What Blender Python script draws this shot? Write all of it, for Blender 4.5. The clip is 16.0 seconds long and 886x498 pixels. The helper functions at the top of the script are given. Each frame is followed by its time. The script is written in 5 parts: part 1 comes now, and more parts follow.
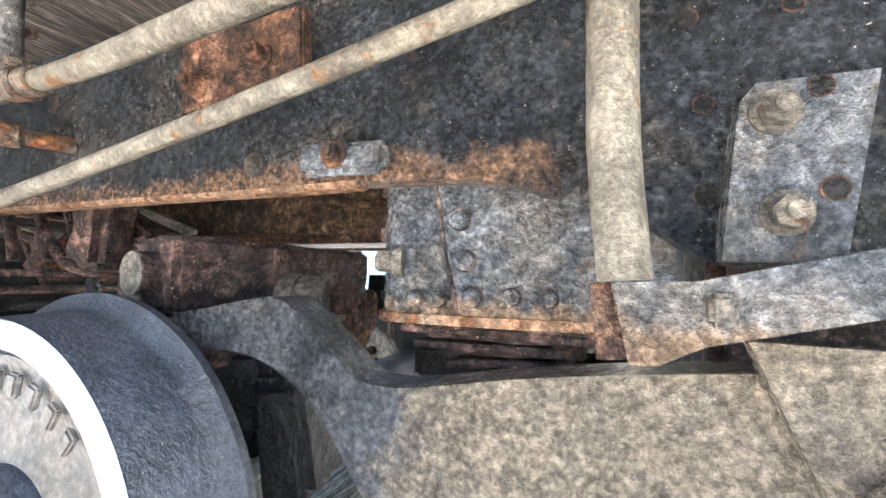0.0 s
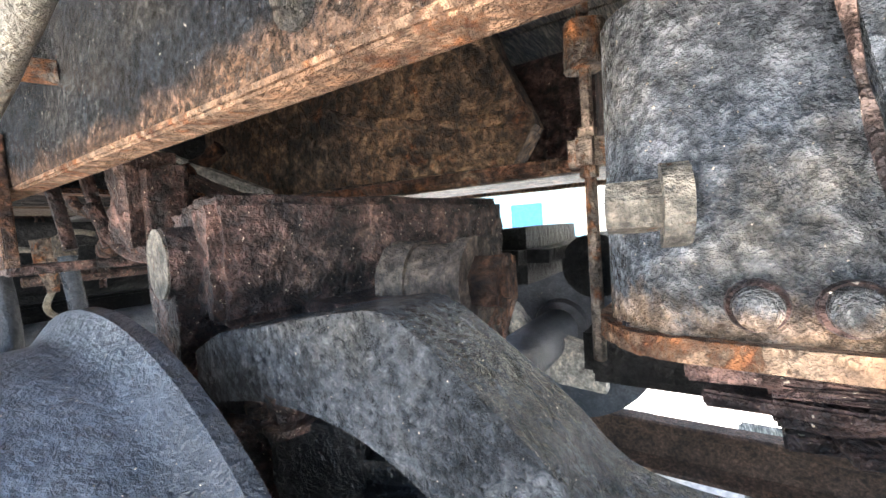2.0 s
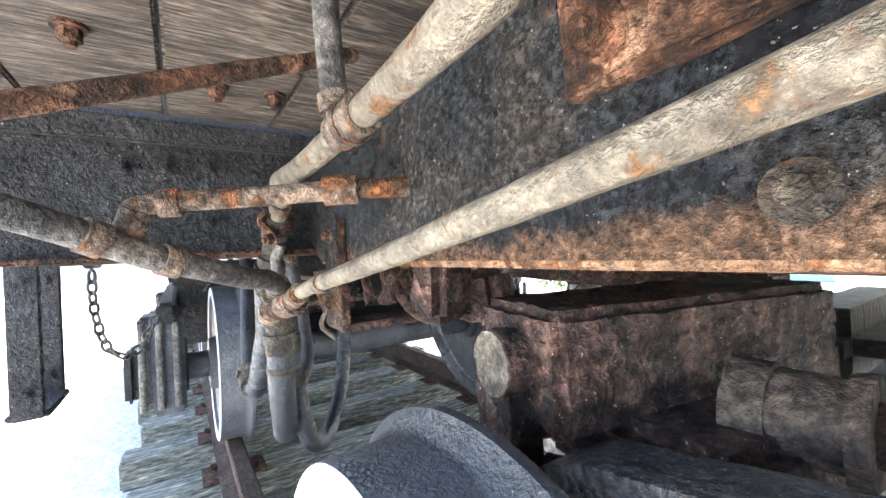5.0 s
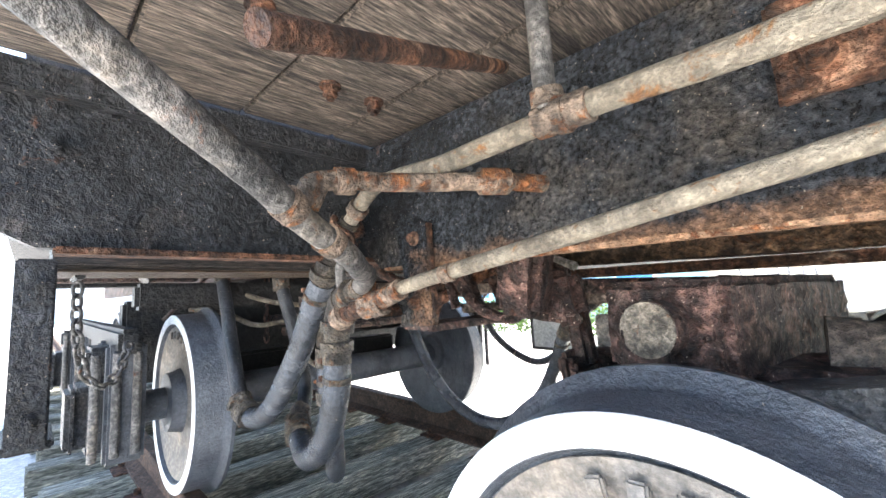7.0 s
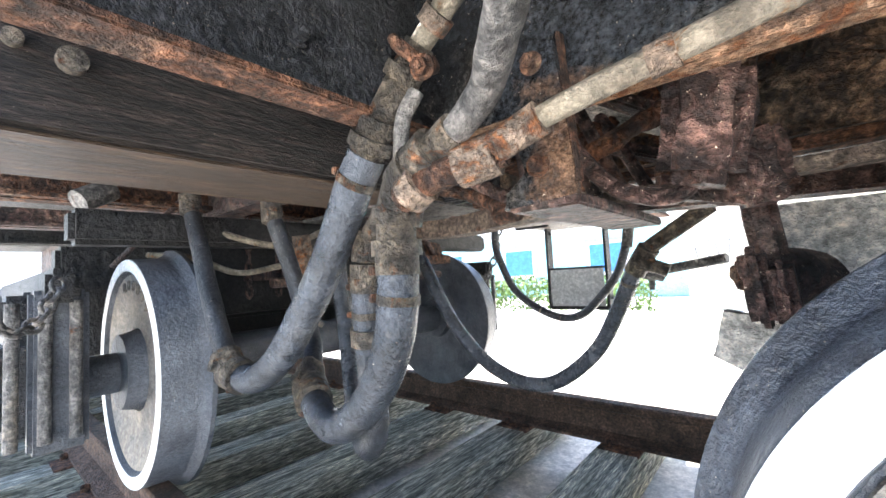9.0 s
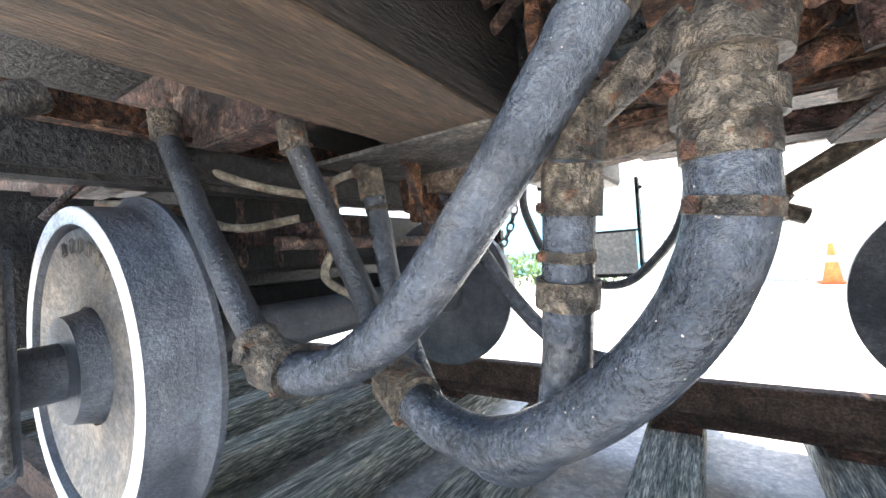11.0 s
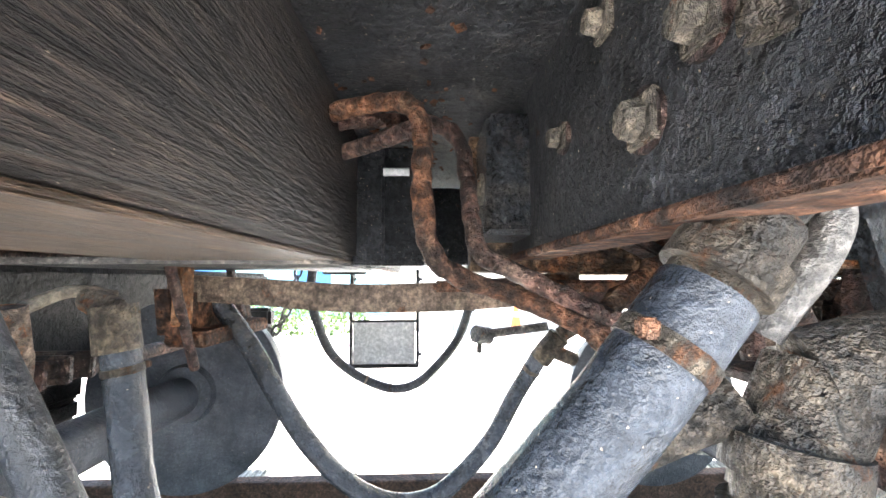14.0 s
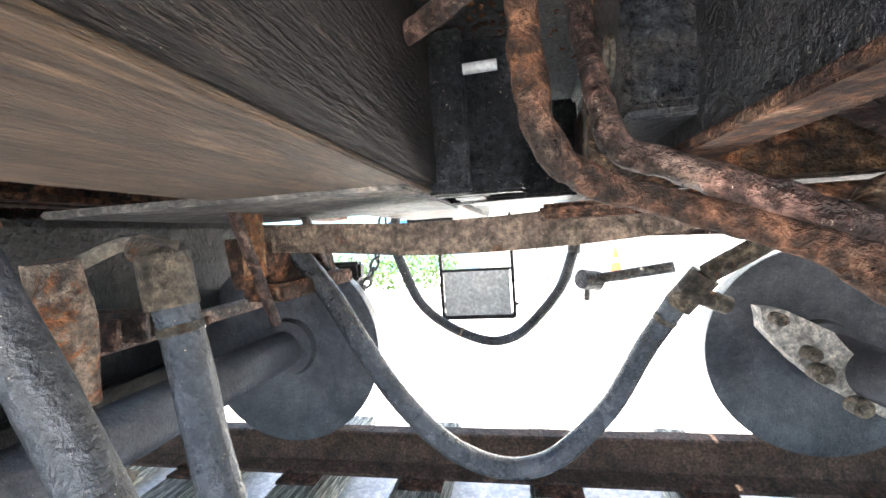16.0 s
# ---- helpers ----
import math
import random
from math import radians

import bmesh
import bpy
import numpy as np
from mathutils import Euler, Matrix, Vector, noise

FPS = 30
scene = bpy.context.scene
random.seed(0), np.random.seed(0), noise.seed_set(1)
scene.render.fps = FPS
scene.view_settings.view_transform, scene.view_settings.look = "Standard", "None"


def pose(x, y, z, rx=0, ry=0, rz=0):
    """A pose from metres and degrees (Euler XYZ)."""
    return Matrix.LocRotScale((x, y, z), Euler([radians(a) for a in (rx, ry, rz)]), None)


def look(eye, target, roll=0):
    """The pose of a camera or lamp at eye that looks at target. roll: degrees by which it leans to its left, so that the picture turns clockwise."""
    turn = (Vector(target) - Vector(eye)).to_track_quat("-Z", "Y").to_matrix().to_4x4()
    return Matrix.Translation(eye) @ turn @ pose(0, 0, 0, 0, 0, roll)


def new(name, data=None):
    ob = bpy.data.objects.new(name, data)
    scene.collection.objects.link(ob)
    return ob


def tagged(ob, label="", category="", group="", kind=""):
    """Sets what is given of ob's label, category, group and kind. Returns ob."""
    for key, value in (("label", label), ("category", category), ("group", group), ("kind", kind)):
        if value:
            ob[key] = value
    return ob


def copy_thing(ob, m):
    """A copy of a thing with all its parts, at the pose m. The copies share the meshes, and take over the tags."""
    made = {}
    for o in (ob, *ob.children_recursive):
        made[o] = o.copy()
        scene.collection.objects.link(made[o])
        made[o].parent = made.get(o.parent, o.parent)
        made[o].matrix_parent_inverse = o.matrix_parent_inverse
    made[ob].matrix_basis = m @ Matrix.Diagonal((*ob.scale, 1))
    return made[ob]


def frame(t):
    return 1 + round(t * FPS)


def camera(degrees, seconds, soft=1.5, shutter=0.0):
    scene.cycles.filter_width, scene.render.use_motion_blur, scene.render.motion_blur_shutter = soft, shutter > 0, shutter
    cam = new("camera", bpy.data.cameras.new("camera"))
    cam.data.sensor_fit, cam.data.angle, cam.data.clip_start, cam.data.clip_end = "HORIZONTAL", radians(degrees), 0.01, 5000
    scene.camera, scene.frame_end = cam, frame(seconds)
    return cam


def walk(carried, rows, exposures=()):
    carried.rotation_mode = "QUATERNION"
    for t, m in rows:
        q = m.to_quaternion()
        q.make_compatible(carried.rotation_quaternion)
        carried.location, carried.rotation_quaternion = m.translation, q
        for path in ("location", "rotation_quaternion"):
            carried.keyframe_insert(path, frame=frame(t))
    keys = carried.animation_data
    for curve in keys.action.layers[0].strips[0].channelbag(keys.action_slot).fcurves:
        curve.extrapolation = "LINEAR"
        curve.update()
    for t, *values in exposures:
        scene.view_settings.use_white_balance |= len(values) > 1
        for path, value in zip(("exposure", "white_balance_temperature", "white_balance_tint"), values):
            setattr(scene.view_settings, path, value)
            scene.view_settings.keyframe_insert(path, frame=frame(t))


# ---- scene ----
cam = camera(95.0, 16.0)
PATH = [
    (0, (2.864, -0.375, 0.703), (2.176, 1.497, 0.853), 1.08),
    (0.5, (2.761, -0.283, 0.704), (1.954, 1.545, 0.800), 0.21),
    (1, (2.686, -0.231, 0.716), (1.816, 1.570, 0.745), -1.49),
    (1.5, (2.632, -0.175, 0.726), (1.721, 1.604, 0.684), -1.93),
    (2, (2.595, -0.077, 0.725), (1.499, 1.593, 0.622), -3.71),
    (2.5, (2.566, -0.014, 0.738), (1.216, 1.456, 0.609), -7.44),
    (3, (2.530, -0.005, 0.743), (1.046, 1.331, 0.639), -8.56),
    (3.5, (2.518, -0.022, 0.754), (0.985, 1.259, 0.660), -7.50),
    (4, (2.491, -0.060, 0.774), (0.898, 1.147, 0.684), -6.30),
    (4.5, (2.479, -0.113, 0.802), (0.833, 1.022, 0.756), -4.55),
    (5, (2.461, -0.191, 0.850), (0.786, 0.903, 0.854), -2.66),
    (5.2, (2.459, -0.213, 0.864), (0.782, 0.876, 0.891), -1.83),
    (7.3, (2.241, -0.513, 0.749), (0.887, 0.943, 0.964), -2.62),
    (7.5, (2.218, -0.503, 0.735), (0.883, 0.972, 0.939), -2.75),
    (8, (2.111, -0.472, 0.704), (0.816, 1.040, 0.900), -3.14),
    (8.5, (1.995, -0.437, 0.660), (0.711, 1.086, 0.843), -3.15),
    (9, (1.859, -0.412, 0.612), (0.576, 1.116, 0.742), -3.14),
    (9.2, (1.798, -0.416, 0.607), (0.517, 1.117, 0.712), -3.53),
    (11.3, (1.368, -0.353, 0.558), (0.389, 1.391, 0.581), -3.65),
    (11.5, (1.353, -0.346, 0.563), (0.493, 1.459, 0.613), -3.03),
    (12, (1.289, -0.354, 0.632), (0.736, 1.566, 0.714), -1.73),
    (12.5, (1.228, -0.344, 0.694), (0.942, 1.632, 0.807), -0.69),
    (13, (1.215, -0.358, 0.747), (1.112, 1.634, 0.892), -0.15),
    (13.5, (1.196, -0.340, 0.799), (1.198, 1.653, 0.967), 0.04),
    (14, (1.187, -0.260, 0.819), (1.256, 1.733, 0.968), -0.17),
    (14.5, (1.195, -0.140, 0.838), (1.306, 1.856, 0.916), 0.15),
    (15, (1.189, -0.043, 0.861), (1.301, 1.954, 0.864), 0.97),
    (15.5, (1.176, -0.036, 0.843), (1.121, 1.963, 0.808), -0.79),
    (16, (1.162, -0.069, 0.782), (0.797, 1.897, 0.713), -3.70),
]
EXPOSURE = 2.5
walk(cam, [(t, look(e, g, r)) for t, e, g, r in PATH], [(0, EXPOSURE + 0.1), (1.5, EXPOSURE + 0.25), (3, EXPOSURE + 0.45), (4.5, EXPOSURE + 0.3), (7.5, EXPOSURE - 0.05), (9, EXPOSURE), (11.5, EXPOSURE + 0.1), (12.5, EXPOSURE + 0.45), (13.5, EXPOSURE + 0.6), (14.5, EXPOSURE + 0.85), (15.5, EXPOSURE + 0.85), (16, EXPOSURE + 0.7)])

# ---- light ----
SUN_EL, SUN_AZ = 70.0, 165.0   # degrees; azimuth from +x, counter-clockwise
world = bpy.data.worlds.new("world")
scene.world = world
world.use_nodes = True
wn = world.node_tree
sky = wn.nodes.new("ShaderNodeTexSky")
sky.sky_type = 'NISHITA'
sky.sun_disc = False
sky.sun_elevation = radians(SUN_EL)
sky.sun_rotation = radians(90 - SUN_AZ)
wn.links.new(sky.outputs[0], wn.nodes["Background"].inputs[0])
wn.nodes["Background"].inputs[1].default_value = 0.15
sun = new("sun", bpy.data.lights.new("sun", 'SUN'))
sun.data.energy = 4.5
sun.data.angle = radians(0.6)
sun.data.color = (1.0, 0.95, 0.87)
sd = Vector((math.cos(radians(SUN_EL)) * math.cos(radians(SUN_AZ)), math.cos(radians(SUN_EL)) * math.sin(radians(SUN_AZ)), math.sin(radians(SUN_EL))))
sun.matrix_world = look(sd * 30, (0, 0, 0))


# ---- materials ----
def surf(name, cols, scale=8.0, rough=0.6, metal=0.0, bump=0.3, fine=60.0, rust=0.0, rust_scale=6.0, rust_cols=((0.085, 0.034, 0.018), (0.26, 0.115, 0.055)), stretch=(1, 1, 1), dust=0.0, dust_col=(0.36, 0.29, 0.21), spots=0.0, island=0.0, speckle=0.5, peel=0.0, stain=None, coat=0.0):
    """A worn surface: colour at two scales, patches of rust, a film of dust, pits and grain in relief, with pit shade
    and glints also in the colour.
    """
    m = bpy.data.materials.new(name)
    m.use_nodes = True
    nt = m.node_tree
    N, L = nt.nodes.new, nt.links.new
    bsdf = nt.nodes["Principled BSDF"]
    co = N("ShaderNodeTexCoord")
    mp = N("ShaderNodeMapping")
    mp.inputs["Scale"].default_value = stretch
    L(co.outputs["Object"], mp.inputs[0])

    def noise_tex(sc, detail=6.0, rgh=0.6, dist=0.0):
        n = N("ShaderNodeTexNoise")
        n.inputs["Scale"].default_value = sc
        n.inputs["Detail"].default_value = detail
        n.inputs["Roughness"].default_value = rgh
        n.inputs["Distortion"].default_value = dist
        L(mp.outputs[0], n.inputs["Vector"])
        return n

    def ramp(src, stops):
        r = N("ShaderNodeValToRGB")
        while len(r.color_ramp.elements) < len(stops):
            r.color_ramp.elements.new(0.5)
        for e, (p, c) in zip(r.color_ramp.elements, stops):
            e.position, e.color = p, (*c, 1)
        L(src, r.inputs[0])
        return r

    def mix(fac, a, b):
        x = N("ShaderNodeMix")
        x.data_type = 'RGBA'
        L(fac, x.inputs[0])
        for sock, v in ((x.inputs[6], a), (x.inputs[7], b)):
            if isinstance(v, tuple):
                sock.default_value = (*v, 1)
            else:
                L(v, sock)
        return x.outputs[2]

    n1 = noise_tex(scale, 8.0, 0.65)
    col = ramp(n1.outputs[0], [(0.36, cols[0]), (0.64, cols[1])]).outputs[0]
    n2 = noise_tex(fine, 4.0, 0.7)
    height = n2.outputs[0]
    rgh = None
    if dust:
        nd = noise_tex(scale * 0.6 + 1.5, 7.0, 0.7)
        md = ramp(nd.outputs[0], [(0.68 - 0.4 * dust, (0, 0, 0)), (0.9 - 0.3 * dust, (1, 1, 1))])
        mm = N("ShaderNodeMath")
        mm.operation = 'MULTIPLY'
        L(md.outputs[0], mm.inputs[0])
        mm.inputs[1].default_value = min(1.0, 0.45 + dust * 0.5)
        col = mix(mm.outputs[0], col, dust_col)
    if rust:
        nr = noise_tex(rust_scale, 9.0, 0.72, 0.4)
        nf = noise_tex(fine * 0.7, 6.0, 0.75)
        rc = ramp(nf.outputs[0], [(0.32, rust_cols[0]), (0.68, rust_cols[1])])
        mk = ramp(nr.outputs[0], [(0.74 - 0.45 * rust, (0, 0, 0)), (0.82 - 0.45 * rust, (1, 1, 1))])
        col = mix(mk.outputs[0], col, rc.outputs[0])
        hm = N("ShaderNodeMath")
        hm.operation = 'MULTIPLY_ADD'
        L(mk.outputs[0], hm.inputs[0])
        hm.inputs[1].default_value = 0.35
        L(n2.outputs[0], hm.inputs[2])
        height = hm.outputs[0]
        rm = N("ShaderNodeMapRange")
        L(mk.outputs[0], rm.inputs[0])
        rm.inputs[3].default_value = rough
        rm.inputs[4].default_value = 0.92
        rgh = rm.outputs[0]
    if stain:
        axis, full, none, scol, x_from, x_to = stain
        ge = N("ShaderNodeNewGeometry")
        sx = N("ShaderNodeSeparateXYZ")
        L(ge.outputs["Position"], sx.inputs[0])
        g1 = N("ShaderNodeMapRange")
        L(sx.outputs["XYZ".index(axis)], g1.inputs[0])
        g1.inputs[1].default_value = none
        g1.inputs[2].default_value = full
        g1.inputs[3].default_value = 0.0
        g1.inputs[4].default_value = 0.5
        g2 = N("ShaderNodeMapRange")
        L(sx.outputs[0], g2.inputs[0])
        g2.inputs[1].default_value, g2.inputs[2].default_value = x_to + 0.06, x_to - 0.06
        g2.inputs[4].default_value = 0.5
        g3 = N("ShaderNodeMapRange")
        L(sx.outputs[0], g3.inputs[0])
        g3.inputs[1].default_value, g3.inputs[2].default_value = x_from - 0.06, x_from + 0.06
        g3.inputs[4].default_value = 0.5
        least = g1.outputs[0]
        for g in (g2, g3):
            mi = N("ShaderNodeMath")
            mi.operation = 'MINIMUM'
            L(least, mi.inputs[0])
            L(g.outputs[0], mi.inputs[1])
            least = mi.outputs[0]
        nz = noise_tex(14.0, 10.0, 0.74, 0.5)
        ad = N("ShaderNodeMath")
        L(least, ad.inputs[0])
        L(nz.outputs[0], ad.inputs[1])
        col = mix(ramp(ad.outputs[0], [(0.70, (0, 0, 0)), (0.80, (0.55, 0.55, 0.55)), (0.95, (0.9, 0.9, 0.9))]).outputs[0], col, scol)
    if peel:
        np1 = noise_tex(fine * 0.55, 7.0, 0.62, 0.6)
        mp1 = ramp(np1.outputs[0], [(0.46, (0, 0, 0)), (0.52, (1, 1, 1))])
        mx = N("ShaderNodeMix")
        mx.data_type = 'RGBA'
        mx.blend_type = 'MULTIPLY'
        mx.inputs[0].default_value = min(1.0, peel)
        L(col, mx.inputs[6])
        # flaking, with the shade of its crevices also multiplied into the colour
        L(ramp(np1.outputs[0], [(0.40, (0.22, 0.22, 0.23)), (0.50, (0.9, 0.9, 0.9)), (0.62, (1.35, 1.32, 1.28))]).outputs[0], mx.inputs[7])
        col = mx.outputs[2]
        hp = N("ShaderNodeMath")
        hp.operation = 'MULTIPLY_ADD'
        L(mp1.outputs[0], hp.inputs[0])
        hp.inputs[1].default_value = 0.45 * peel
        L(height, hp.inputs[2])
        height = hp.outputs[0]
    if spots:
        ns = noise_tex(240.0, 2.0, 0.5)
        ms = ramp(ns.outputs[0], [(0.78 - 0.2 * spots, (0, 0, 0)), (0.81 - 0.2 * spots, (1, 1, 1))])
        col = mix(ms.outputs[0], col, (0.5, 0.42, 0.33))
    if island:
        oi = N("ShaderNodeObjectInfo")
        hs = N("ShaderNodeHueSaturation")
        mr = N("ShaderNodeMapRange")
        L(oi.outputs["Random"], mr.inputs[0])
        mr.inputs[3].default_value = 1 - island
        mr.inputs[4].default_value = 1 + island
        L(mr.outputs[0], hs.inputs["Value"])
        L(col, hs.inputs["Color"])
        col = hs.outputs[0]
    # low grain darkened, high grain brightened: painted pit shade and glints
    sp = ramp(n2.outputs[0], [(0.37, (0.10, 0.10, 0.10)), (0.5, (1.0, 1.0, 1.0)), (0.63, (2.4, 2.35, 2.3))])
    nq = noise_tex(fine * 0.3, 5.0, 0.75, 0.5)
    sq = ramp(nq.outputs[0], [(0.38, (0.28, 0.28, 0.28)), (0.5, (1.02, 1.02, 1.02)), (0.63, (1.8, 1.7, 1.64))])
    mq = N("ShaderNodeMix")
    mq.data_type = 'RGBA'
    mq.blend_type = 'MULTIPLY'
    mq.inputs[0].default_value = speckle
    L(col, mq.inputs[6])
    L(sq.outputs[0], mq.inputs[7])
    col = mq.outputs[2]
    mu = N("ShaderNodeMix")
    mu.data_type = 'RGBA'
    mu.blend_type = 'MULTIPLY'
    mu.inputs[0].default_value = speckle
    L(col, mu.inputs[6])
    L(sp.outputs[0], mu.inputs[7])
    col = mu.outputs[2]
    L(col, bsdf.inputs["Base Color"])
    if rgh is not None:
        L(rgh, bsdf.inputs["Roughness"])
    else:
        rr = N("ShaderNodeMapRange")
        L(n1.outputs[0], rr.inputs[0])
        rr.inputs[3].default_value = max(0.05, rough - 0.15)
        rr.inputs[4].default_value = min(1.0, rough + 0.15)
        L(rr.outputs[0], bsdf.inputs["Roughness"])
    bsdf.inputs["Metallic"].default_value = metal
    bsdf.inputs["Coat Weight"].default_value = coat
    bsdf.inputs["Coat Roughness"].default_value = 0.22
    nm = noise_tex(fine * 0.28, 5.0, 0.7, 0.3)
    ha = N("ShaderNodeMath")
    ha.operation = 'MULTIPLY_ADD'
    L(nm.outputs[0], ha.inputs[0])
    ha.inputs[1].default_value = 1.6
    L(height, ha.inputs[2])
    height = ha.outputs[0]
    bp = N("ShaderNodeBump")
    bp.inputs["Strength"].default_value = min(1.0, bump * 1.5)
    bp.inputs["Distance"].default_value = 0.016
    L(height, bp.inputs["Height"])
    L(bp.outputs[0], bsdf.inputs["Normal"])
    L(bp.outputs[0], bsdf.inputs["Coat Normal"])
    return m


